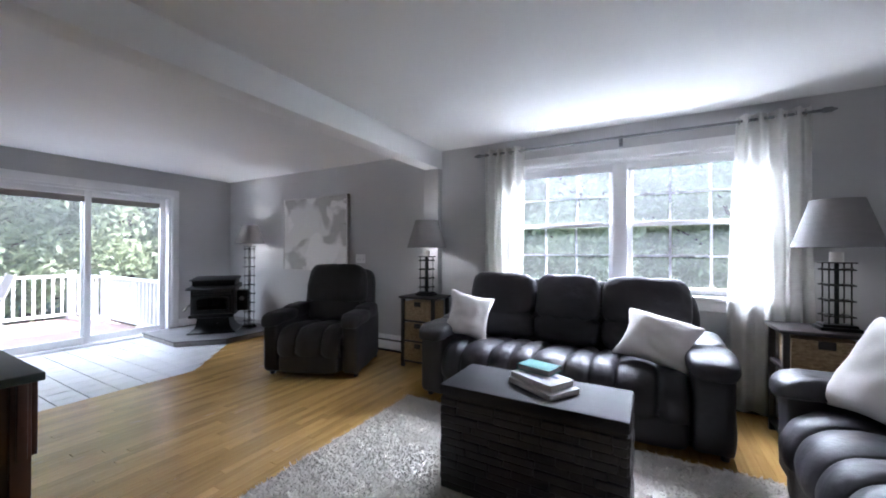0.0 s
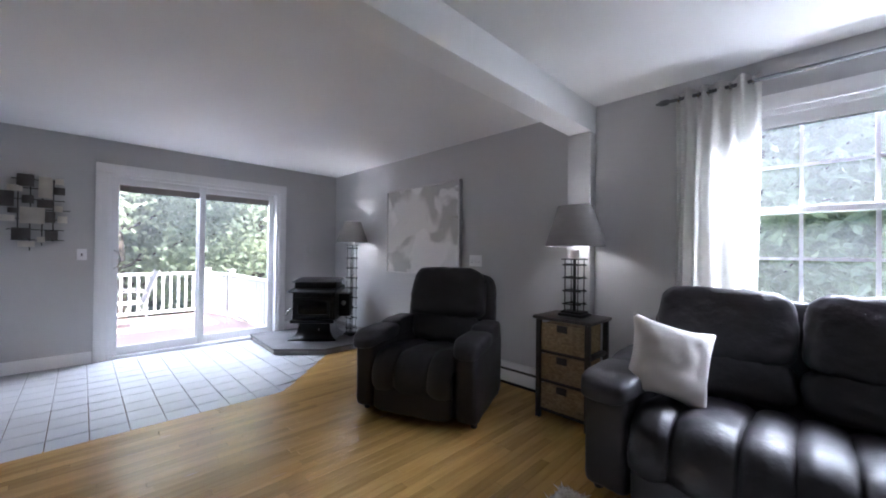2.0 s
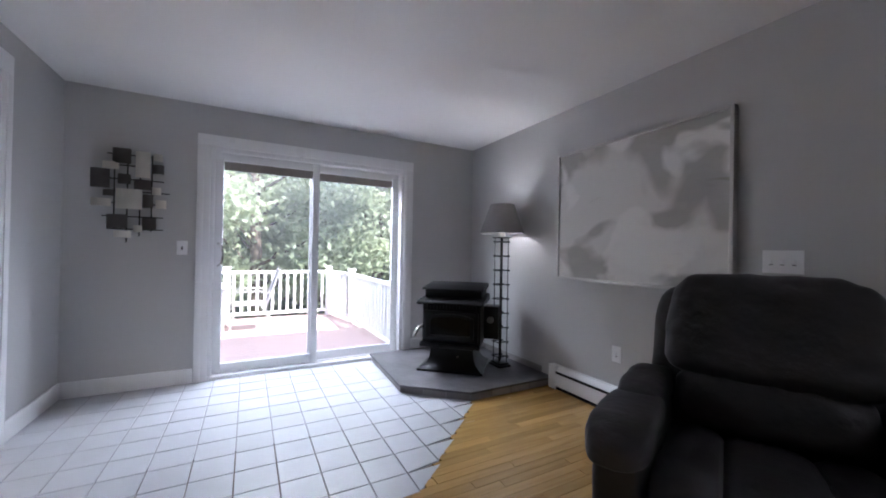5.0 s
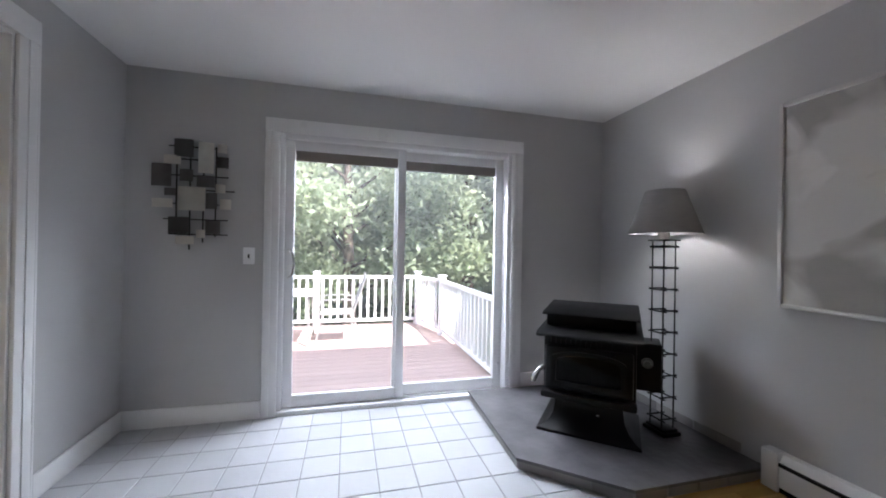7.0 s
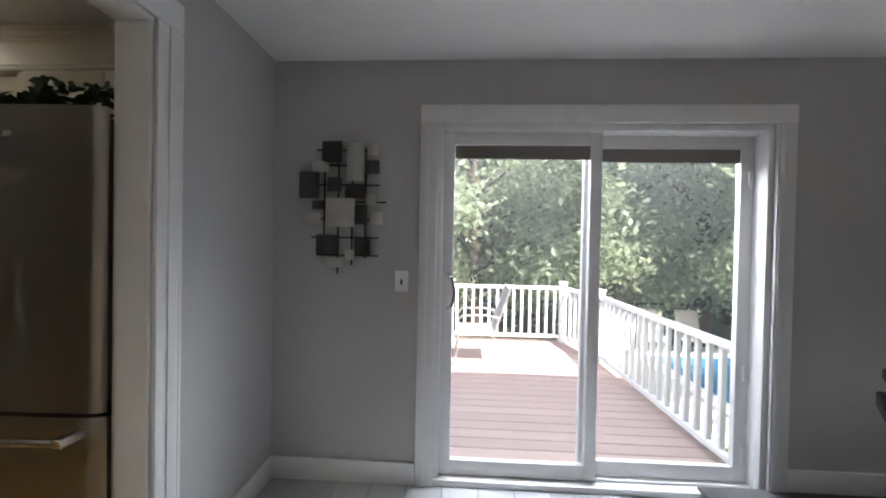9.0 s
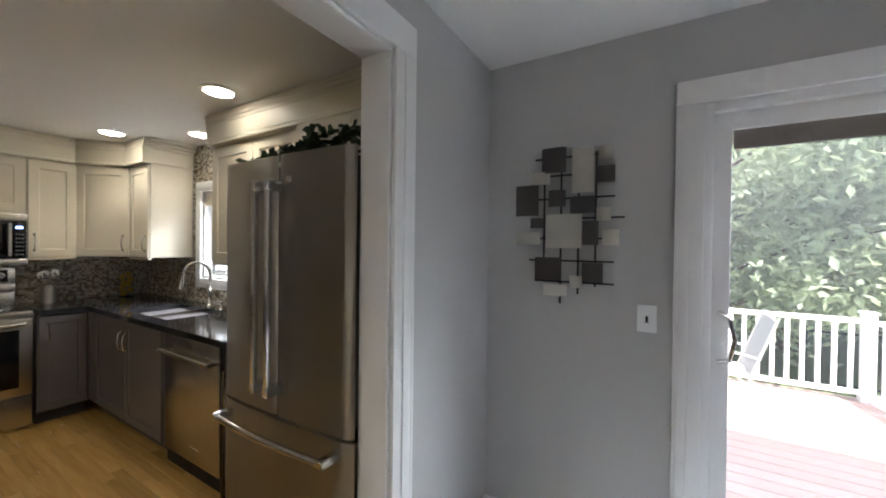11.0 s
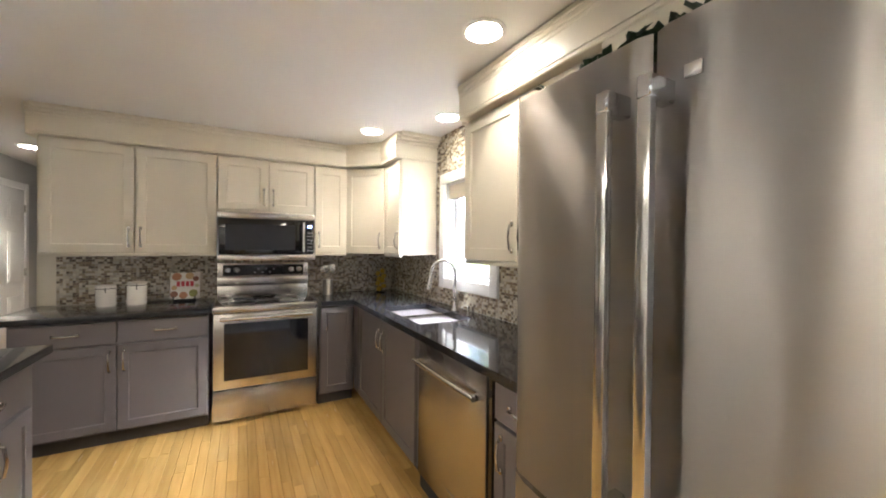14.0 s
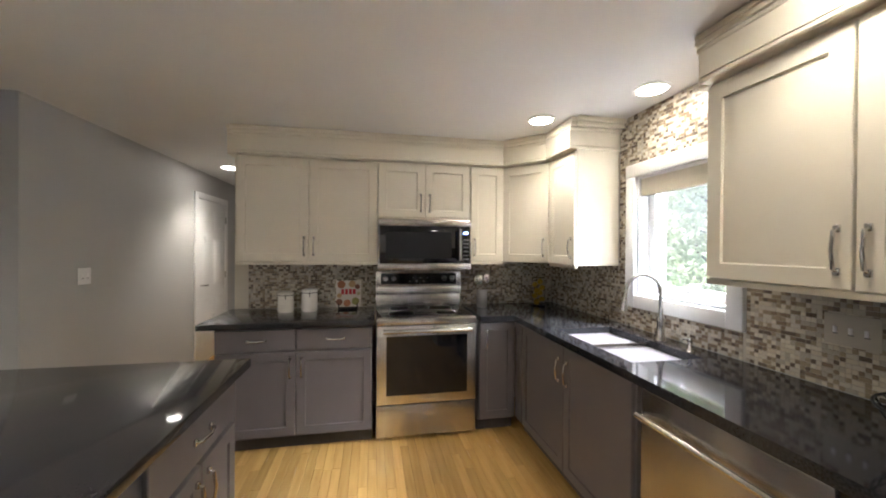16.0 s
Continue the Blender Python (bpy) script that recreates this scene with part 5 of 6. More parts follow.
def counters():
    z0, z1 = 0.877, 0.917
    c = thing("worktop", "polished black granite worktop with sink cut-out", "worktop")
    bm = bmesh.new()
    x0, x1 = XKW + 0.013, -5.645
    for b in ((x0, x1, YK + 0.013, -2.74), (x0, x1, -2.02, -0.83), (x0, -6.14, -2.74, -2.02), (-5.745, x1, -2.74, -2.02), (x1, -5.375, YK + 0.013, -3.215)):
        block("slab", GRANITE, (b[0], b[1], b[2], b[3], z0, z1), parent=c)
    bm.free()
    e = thing("worktop", "polished black granite worktop beside the range", "worktop")
    block("slab", GRANITE, (-4.575, -3.40, YK + 0.013, -3.215, z0, z1), parent=e, bevel=0.003)
    s = thing("sink", "double bowl stainless steel undermount sink", "sink")
    for y0, y1 in ((-2.725, -2.395), (-2.375, -2.035)):
        bm = bmesh.new()
        prof = [((-6.135, -5.75), 0.876), ((-6.125, -5.76), 0.74), ((-6.105, -5.78), 0.70)]
        rings = []
        for (a, b), z in prof:
            i = (a + 6.135)
            rings.append([bm.verts.new(p) for p in ((a, y0 + i, z), (b, y0 + i, z), (b, y1 - i, z), (a, y1 - i, z))])
        for p, q in zip(rings, rings[1:]):
            for k in range(4):
                bm.faces.new((p[k], p[(k + 1) % 4], q[(k + 1) % 4], q[k]))
        bm.faces.new(rings[-1])
        bmesh.ops.solidify(bm, geom=bm.faces[:], thickness=0.002)
        part("bowl", bm, SINKM, s, smooth=30)
        bm = bmesh.new()
        lathe(bm, [(0.045, 0.702), (0.045, 0.706), (0.03, 0.706), (0.03, 0.703)], 20, -5.95, (y0 + y1) / 2)
        part("drain", bm, CHROME, s)
    block("rim", STEELH, (-6.145, -6.135, -2.735, -2.025, 0.87, 0.8765), (-5.75, -5.74, -2.735, -2.025, 0.87, 0.8765), (-6.135, -5.75, -2.395, -2.375, 0.86, 0.9), parent=s, bevel=0.002)
    f = thing("faucet", "brushed nickel gooseneck kitchen faucet", "faucet", pose(-6.2, -2.36, 0.917, 0, 0, -20))
    bm = bmesh.new()
    lathe(bm, [(0.032, 0), (0.03, 0.012), (0.022, 0.03), (0.02, 0.1), (0.024, 0.13), (0.014, 0.15)], 20)
    part("body", bm, CHROME, f)
    bm = bmesh.new()
    arc = [(0, 0, 0.14), (0, 0, 0.27)] + [(0.095 - 0.095 * math.cos(a), 0, 0.27 + 0.11 * math.sin(a)) for a in [math.pi * k / 12 for k in range(1, 12)]] + [(0.195, 0, 0.24)]
    tube(bm, arc, 0.011, 12)
    part("spout", bm, CHROME, f)
    bm = bmesh.new()
    tube(bm, [(0.193, 0, 0.25), (0.20, 0, 0.20), (0.203, 0, 0.165)], 0.015, 12, True, 0.022)
    part("spray_head", bm, CHROME, f)
    bm = bmesh.new()
    tube(bm, [(0.0, 0.02, 0.1), (0.02, 0.06, 0.15), (0.03, 0.085, 0.2)], 0.012, 10, True, 0.007)
    part("lever", bm, CHROME, f)
    sp = thing("soap_dispenser", "small nickel soap dispenser by the sink", "dispenser", pose(-6.17, -2.13, 0.917))
    bm = bmesh.new()
    lathe(bm, [(0.018, 0), (0.016, 0.01), (0.009, 0.02), (0.009, 0.055), (0.014, 0.06), (0.012, 0.072)], 16)
    part("pump", bm, CHROME, sp)
    bm = bmesh.new()
    tube(bm, [(0, 0, 0.064), (0.05, 0, 0.066), (0.055, 0, 0.055)], 0.005, 8)
    part("nozzle", bm, CHROME, sp)


counters()


def kitchen_range():
    r = thing("range", "stainless steel electric range with black oven glass", "range", pose(-4.585, -3.252, 0) @ FS)
    w = 0.765
    block("body", STEEL, (0.003, w - 0.003, 0.03, 0.60, 0.03, 0.895), parent=r)
    block("warming_drawer", STEELH, (0.003, w - 0.003, 0, 0.03, 0.03, 0.268), parent=r, bevel=0.006)
    d = block("oven_door", STEELH, (0.003, w - 0.003, -0.015, 0.03, 0.276, 0.862), parent=r, bevel=0.008)
    block("oven_glass", BLACKG, (0.075, w - 0.075, -0.017, -0.014, 0.345, 0.785), parent=d, label="black oven window")
    block("badge", CHROME, (w / 2 - 0.06, w / 2 + 0.06, -0.0165, -0.015, 0.30, 0.315), parent=d)
    bm = bmesh.new()
    tube(bm, [(0.05, -0.065, 0.828), (w - 0.05, -0.065, 0.828)], 0.013, 12)
    for x in (0.065, w - 0.065):
        box(bm, x - 0.013, x + 0.013, -0.07, -0.014, 0.816, 0.84, 0.004, 1)
    part("handle", bm, CHROME, d)
    block("front_trim", STEELH, (0.0, w, -0.02, 0.06, 0.866, 0.918), parent=r, bevel=0.008)
    block("cooktop", BLACKG, (0.004, w - 0.004, 0.06, 0.54, 0.90, 0.919), parent=r, bevel=0.002, label="black glass cooktop")
    for x, y, q in ((0.2, 0.18, 0.1), (0.56, 0.18, 0.08), (0.2, 0.42, 0.08), (0.56, 0.42, 0.1)):
        bm = bmesh.new()
        lathe(bm, [(q, 0.9191), (q, 0.9196), (q - 0.004, 0.9196), (q - 0.004, 0.9191)], 32, x, y)
        part("burner_ring", bm, mat("ring_grey", (0.12, 0.12, 0.12), 0.3), r)
    block("back_riser", STEELH, (0.0, w, 0.54, 0.60, 0.90, 1.03), parent=r, bevel=0.005)
    block("riser_step", STEELH, (0.0, w, 0.50, 0.60, 1.03, 1.10), parent=r, bevel=0.006)
    p = block("control_panel", STEELH, (0.0, w, 0.515, 0.60, 1.10, 1.235), parent=r, bevel=0.006)
    block("display", BLACKG, (0.045, w - 0.045, 0.511, 0.516, 1.118, 1.215), parent=p)
    for x in (0.085, 0.155, w - 0.155, w - 0.085):
        bm = bmesh.new()
        lathe(bm, [(0.024, 0), (0.024, 0.012), (0.019, 0.016), (0.017, 0.03)], 20)
        k = part("knob", bm, CHROME, p)
        k.matrix_basis = pose(x, 0.511, 1.166, 90)
    for k in range(6):
        block("button", mat("button_grey", (0.25, 0.25, 0.26), 0.4), (0.29 + 0.032 * k, 0.305 + 0.032 * k, 0.5095, 0.511, 1.14 + 0.03 * (k % 2), 1.148 + 0.03 * (k % 2)), parent=p)


kitchen_range()


def microwave():
    r = thing("microwave", "stainless over-the-range microwave with black door", "microwave", pose(-4.598, -3.458, 1.265) @ FS)
    w, h = 0.765, 0.405
    block("body", STEEL, (0.002, w - 0.002, 0.03, 0.40, 0.0, h), parent=r)
    block("top_vent", STEELH, (0.0, w, 0, 0.03, h - 0.05, h), parent=r, bevel=0.004)
    block("bottom_trim", STEELH, (0.0, w, 0, 0.03, 0, 0.048), parent=r, bevel=0.004)
    block("badge", CHROME, (w / 2 - 0.06, w / 2 + 0.06, -0.002, 0, h - 0.035, h - 0.018), parent=r)
    d = block("door", BLACKG, (0.012, w - 0.085, -0.004, 0.03, 0.05, h - 0.052), parent=r, bevel=0.004)
    block("window", mat("mesh_window", (0.02, 0.02, 0.022), 0.15), (0.06, w - 0.17, -0.006, -0.004, 0.09, h - 0.1), parent=d)
    block("control_strip", BLACKG, (w - 0.083, w - 0.012, -0.003, 0.03, 0.05, h - 0.052), parent=r, bevel=0.003)
    for x in (0, w - 0.012):
        block("end_trim", STEELH, (x, x + 0.012, 0, 0.03, 0.048, h - 0.05), parent=r)
    block("clock", glow("blue_clock", (0.25, 0.4, 1), 1.2), (w - 0.068, w - 0.03, -0.0045, -0.003, h - 0.115, h - 0.095), parent=r)
    bm = bmesh.new()
    for i in range(3):
        for j in range(6):
            box(bm, w - 0.068 + 0.016 * i, w - 0.058 + 0.016 * i, -0.004, -0.003, 0.08 + 0.032 * j, 0.09 + 0.032 * j)
    part("keypad", bm, mat("key_grey", (0.2, 0.2, 0.2), 0.5), r)
    bm = bmesh.new()
    tube(bm, [(w - 0.105, -0.045, 0.075), (w - 0.105, -0.045, h - 0.075)], 0.011, 12)
    for z in (0.085, h - 0.085):
        box(bm, w - 0.115, w - 0.095, -0.045, -0.003, z - 0.012, z + 0.012, 0.003, 1)
    part("handle", bm, CHROME, d, "upright steel bar handle")


microwave()


def upper_cabinet(label, m, w, z0, z1, doors, depth=0.33):
    c = thing("wall_cabinet", label, "cabinet", m, "cream wall cabinets")
    block("body", CREAM, (0, w, 0.002, depth, z0, z1), parent=c)
    block("light_rail", CREAM, (0, w, -0.012, 0.012, z0 - 0.022, z0), parent=c, bevel=0.003)
    n = len(doors)
    for k, side in enumerate(doors):
        x0, x1 = w * k / n + 0.004, w * (k + 1) / n - 0.004
        hx = (x1 - x0 - 0.032) if side == "r" else 0.032
        shaker("door", pose(x0, 0, z0 + 0.004), x1 - x0, z1 - z0 - 0.02, CREAM, c, (hx, 0.12, True), rail=0.062)
    return c


UY = -3.53
upper_cabinet("cream shaker wall cabinet with two doors", pose(-3.545, UY, 0) @ FS, 1.048, 1.325, 2.14, "rl")
upper_cabinet("cream wall cabinet above the microwave", pose(-4.598, UY, 0) @ FS, 0.765, 1.685, 2.14, "rl")
upper_cabinet("narrow cream wall cabinet beside the microwave", pose(-5.368, UY, 0) @ FS, 0.295, 1.325, 2.14, "l")
# the angled corner cabinet and its neighbour on the window wall
c = thing("corner_cabinet", "cream angled corner wall cabinet", "cabinet", None, "cream wall cabinets")
bm = prism(bmesh.new(), [(-5.666, UY - 0.002), (-5.955, -3.232), (XKW + 0.002, -3.232), (XKW + 0.002, YK + 0.002), (-5.666, YK + 0.002)], 1.325, 2.14)
part("body", bm, CREAM, c, smooth=False)
dl = math.hypot(0.285, 0.298)
shaker("door", pose(-5.668, UY, 1.33) @ pose(0, 0, 0, 0, 0, 180 - math.degrees(math.atan2(0.298, 0.285))), dl - 0.008, 0.79, CREAM, c, (dl - 0.05, 0.12, True), rail=0.062)
upper_cabinet("cream end wall cabinet beside the window", pose(-5.955, -3.225, 0) @ FW, 0.375, 1.325, 2.14, "r")
upper_cabinet("large cream wall cabinet with two doors beside the window", pose(-5.955, -1.825, 0) @ FW, 0.97, 1.325, 2.14, "rl")
upper_cabinet("cream cabinet over the fridge", pose(-5.90, -0.845, 0) @ FW, 0.855, 1.86, 2.14, "rl", 0.39)


def soffit(label, pts):
    """Frieze boards and stepped crown above the cabinets along a line of points; the room lies to the left of the line."""
    s = structure(thing("crown", label, "crown moulding"), label, "crown moulding")
    for (x0, y0), (x1, y1) in zip(pts, pts[1:]):
        L = math.hypot(x1 - x0, y1 - y0)
        m = pose(x0, y0, 0, 0, 0, math.degrees(math.atan2(y1 - y0, x1 - x0)))
        for name, out, z0, z1 in (("bead", 0.012, 2.14, 2.165), ("frieze", 0.0, 2.165, CK - 0.085), ("crown_step", 0.02, CK - 0.085, CK - 0.06), ("crown_step", 0.045, CK - 0.06, CK - 0.03), ("crown_step", 0.07, CK - 0.03, CK - 0.001)):
            bm = bmesh.new()
            box(bm, -out * 0.41, L + out * 0.41, -0.06, out, z0, z1, 0.006 if out else 0, 1)
            ob = part(name, bm, CREAM, s)
            ob.matrix_basis = m
    return s


soffit("cream crown and frieze above the wall cabinets", [(-5.955, -2.845), (-5.955, -3.232), (-5.666, UY), (-3.54, UY), (-3.54, YK)][::-1])
soffit("cream crown end beside the kitchen window", [(-5.955, -2.85), (XKW, -2.85)][::-1])
soffit("cream crown and frieze above the fridge", [(-5.955, -0.0), (-5.955, -1.825), (XKW, -1.825)][::-1])
block("soffit_fill", CREAM, (XKW + 0.005, -5.965, -1.815, 0.0, 2.141, CK - 0.002))
structure(bpy.data.objects["soffit_fill"], "cream soffit above the fridge cabinets", "soffit")


def fridge():
    f = thing("fridge", "stainless steel french door refrigerator", "refrigerator", pose(-5.47, -0.80, 0) @ FW)
    w, h = 0.815, 1.815
    block("body", mat("fridge_side_grey", (0.12, 0.115, 0.11), 0.4, 0.4), (0.004, w - 0.004, 0.075, 0.80, 0.02, h - 0.02), parent=f, bevel=0.004)

    def front(name, x0, x1, z0, z1, seed):
        # slightly bowed and dented steel skin
        bm = bmesh.new()
        n, m = 16, 30
        g = []
        for i in range(n + 1):
            col = []
            for j in range(m + 1):
                u, v = i / n, j / m
                x, z = x0 + (x1 - x0) * u, z0 + (z1 - z0) * v
                edge = min(u, 1 - u) * (x1 - x0)
                rnd = 0.012 * (1 - min(1, edge / 0.014)) ** 2
                y = -0.014 * (1 - (2 * x / w - 1) ** 2) + rnd + 0.0042 * noise.noise(Vector((x * 8 + seed, z * 1.5, seed)))
                col.append(bm.verts.new((x, y, z)))
            g.append(col)
        for i in range(n):
            for j in range(m):
                bm.faces.new((g[i][j], g[i + 1][j], g[i + 1][j + 1], g[i][j + 1]))
        bmesh.ops.solidify(bm, geom=bm.faces[:], thickness=-0.06)
        return part(name, bm, STEEL, f, smooth=50)

    gap = 0.405
    dl, dr = front("door", 0.0, gap - 0.003, 0.765, h, 1.0), front("door", gap + 0.003, w, 0.765, h, 4.0)
    dd = front("freezer_drawer", 0.0, w, 0.05, 0.75, 7.0)
    block("gasket", BLACKG, (0.01, w - 0.01, 0.03, 0.075, 0.745, 0.77), (gap - 0.004, gap + 0.004, 0.02, 0.075, 0.77, h - 0.01), (0.01, w - 0.01, 0.04, 0.075, 0.02, 0.05), parent=f)
    for d, x in ((dl, gap - 0.055), (dr, gap + 0.03)):
        bm = bmesh.new()
        box(bm, x - 0.013, x + 0.013, -0.085, -0.063, 0.87, 1.70, 0.006, 2)
        for z in (0.885, 1.685):
            box(bm, x - 0.014, x + 0.014, -0.086, -0.008, z - 0.022, z + 0.022, 0.004, 1)
        part("handle", bm, CHROME, d, "long steel bar handle")
    bm = bmesh.new()
    tube(bm, [(0.06 + (w - 0.12) * k / 10, -0.07 - 0.016 * (1 - (k / 5 - 1) ** 2), 0.70) for k in range(11)], 0.014, 12)
    for x in (0.075, w - 0.075):
        box(bm, x - 0.016, x + 0.016, -0.085, -0.004, 0.684, 0.716, 0.004, 1)
    part("handle", bm, CHROME, dd, "curved steel bar handle")
    block("badge", CHROME, (gap + 0.06, gap + 0.09, -0.018, -0.012, 1.70, 1.725), parent=f, bevel=0.002)


fridge()


def ivy():
    rng = random.Random(21)
    g = thing("ivy_garland", "dark green artificial ivy on top of the fridge", "plant")
    bm = bmesh.new()
    pts = [(-5.62 + 0.05 * math.sin(k * 1.3), -0.72 + 0.068 * k, 1.83 + 0.02 * math.sin(k * 0.9)) for k in range(11)]
    tube(bm, pts, 0.006, 6)
    part("stem", bm, BARK, g)
    leaf = mat("ivy_leaf", (0.025, 0.05, 0.022), 0.45, col2=(0.045, 0.08, 0.03), scale=20, vary=0.3)
    shape = [(0, 0), (0.5, -0.25), (0.62, 0.2), (0.38, 0.38), (0.3, 0.7), (0, 1.0), (-0.3, 0.7), (-0.38, 0.38), (-0.62, 0.2), (-0.5, -0.25)]
    meshes = []
    for v in range(4):
        bm = bmesh.new()
        vs = [bm.verts.new((x, y, 0.25 * abs(x) + rng.uniform(-0.05, 0.05))) for x, y in shape]
        mid = bm.verts.new((0, 0.35, -0.05))
        for i in range(len(vs)):
            bm.faces.new((vs[i], vs[(i + 1) % len(vs)], mid))
        meshes.append(mesh_of("leaf", bm, leaf, False))
    for k in range(150):
        t = rng.random()
        y = -0.74 + 0.70 * t
        lift = 0.02 + 0.09 * t
        ob = new("leaf", meshes[k % 4])
        ob.parent = g
        s = rng.uniform(0.03, 0.055)
        ob.matrix_basis = pose(-5.60 + rng.gauss(0, 0.045), y, 1.83 + rng.uniform(0, lift), rng.uniform(-60, 70), rng.uniform(-60, 60), rng.uniform(0, 360)) @ Matrix.Diagonal((s, s, s, 1))


ivy()


def island():
    i = thing("kitchen_island", "grey kitchen island base with drawer and doors", "island")
    block("body", GREYCAB, (-3.94, -3.10, -2.34, -0.75, 0.10, 0.875), parent=i)
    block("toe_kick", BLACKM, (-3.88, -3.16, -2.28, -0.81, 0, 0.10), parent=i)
    m = pose(-3.94, -0.75, 0, 0, 0, -90)
    for k in range(2):
        x = 0.79 * k
        shaker("drawer_front", m @ pose(x + 0.10, 0, 0.69), 0.64, 0.165, GREYCAB, i, (0.32, 0.085, False), slab=True)
        shaker("door", m @ pose(x + 0.10, 0, 0.115), 0.315, 0.555, GREYCAB, i, (0.275, 0.44, True))
        shaker("door", m @ pose(x + 0.425, 0, 0.115), 0.315, 0.555, GREYCAB, i, (0.04, 0.44, True))
    t = thing("island_worktop", "polished black granite island worktop", "worktop")
    block("slab", GRANITE, (-3.992, -2.85, -2.392, -0.62, 0.877, 0.917), parent=t, bevel=0.004)


island()


def hall_door():
    d = structure(thing("door_1", "white six panel hall door with lever handle", "door"), "white six panel hall door with lever handle", "door")
    m = pose(-2.502, -5.28, 0, 0, 0, -90)   # x runs away down the hall
    def put(name, material, *boxes, parent=d, bevel=0.004):
        ob = block(name, material, *boxes, parent=parent, bevel=bevel)
        if parent is d:
            ob.matrix_basis = m
        return ob
    put("casing", TRIM, (0, 0.075, -0.022, 0, 0, 2.09), (0.9, 0.975, -0.022, 0, 0, 2.09), (0.075, 0.9, -0.022, 0, 2.015, 2.09))
    leaf = put("door_leaf", TRIM, (0.078, 0.897, -0.012, 0, 0.005, 2.012))
    for x0 in (0.18, 0.53):
        for z0, z1 in ((0.2, 0.78), (0.95, 1.52), (1.65, 1.88)):
            put("panel", TRIM, (x0, x0 + 0.27, -0.019, -0.012, z0, z1), (x0 + 0.03, x0 + 0.24, -0.024, -0.019, z0 + 0.03, z1 - 0.03), parent=leaf)
    bm = bmesh.new()
    tube(bm, [(0.15, -0.012, 0.96), (0.15, -0.05, 0.96), (0.25, -0.055, 0.955)], 0.01, 8)
    part("lever", bm, CHROME, leaf)
    for z in (0.25, 1.0, 1.75):
        put("hinge", CHROME, (0.885, 0.9, -0.03, -0.012, z, z + 0.09), parent=leaf, bevel=0.002)


hall_door()
plate("switch_plate", "white double switch on the hall wall", "light switch", pose(-2.501, -3.62, 1.22, 0, 0, -90), 0.118, 0.118, 2)
plate("outlet", "tan wall outlet in the mosaic backsplash", "outlet", pose(XKW + 0.012, -1.55, 1.15, 0, 0, 90), 0.165, 0.118, 3, MGROUT)


# recessed ceiling lights
def can_light(x, y, z, power):
    c = thing("recessed_light", "round recessed ceiling light, switched on", "ceiling light", pose(x, y, z), "recessed lights")
    bm = bmesh.new()
    lathe(bm, [(0.098, 0), (0.098, -0.006), (0.08, -0.01), (0.076, -0.004)], 32)
    part("trim_ring", bm, TRIM, c)
    bm = bmesh.new()
    lathe(bm, [(0.075, -0.006), (0.075, -0.011)], 32)
    part("lens", bm, CANLIGHT, c)
    lamp("can_lamp", "SPOT", (x, y, z - 0.03), (x, y, 0), power, (1, 0.88, 0.70), 0.06, None, 118 if -6 < x < -5 else 105 if y < -5 else 150)


# the last two hang out of view, added to brighten the kitchen evenly
for x, y, p in ((-5.708, -1.312, 2.6), (-5.72, -2.93, 3.2), (-6.10, -2.33, 1.8), (-2.93, -5.15, 9), (-3.4, -0.3, 8), (-3.2, -1.1, 8)):
    can_light(x, y, CK, p)


# worktop things
def canister(x, y, r, h):
    c = thing("canister", "white ceramic canister with clamp lid", "canister", pose(x, y, 0.917), "white canisters")
    white = mat("white_ceramic", (0.75, 0.72, 0.66), 0.25, bump=0.02)
    bm = bmesh.new()
    lathe(bm, [(r * 0.92, 0), (r, 0.008), (r, h * 0.78), (r * 0.93, h * 0.82)], 32)
    part("jar", bm, white, c)
    bm = bmesh.new()
    lathe(bm, [(r * 0.98, h * 0.82), (r * 1.02, h * 0.85), (r * 1.02, h * 0.93), (r * 0.9, h * 0.97), (r * 0.3, h)], 32)
    part("lid", bm, white, c)
    bm = bmesh.new()
    tube(bm, [(r * 1.03 * math.cos(a), r * 1.03 * math.sin(a), h * 0.83) for a in [k * 0.5236 for k in range(13)]], 0.003, 6)
    tube(bm, [(-0.012, r + 0.004, h * 0.66), (-0.012, r + 0.012, h * 0.76), (-0.012, r + 0.005, h * 0.9)], 0.003, 6)
    tube(bm, [(-r - 0.003, 0.0, h * 0.7), (-r - 0.025, 0.0, h * 0.82), (-r - 0.006, 0, h * 0.92)], 0.003, 6)
    part("clamp", bm, BLACKM, c, "dark wire clamp")


canister(-3.87, -3.66, 0.06, 0.165)
canister(-4.05, -3.68, 0.062, 0.185)


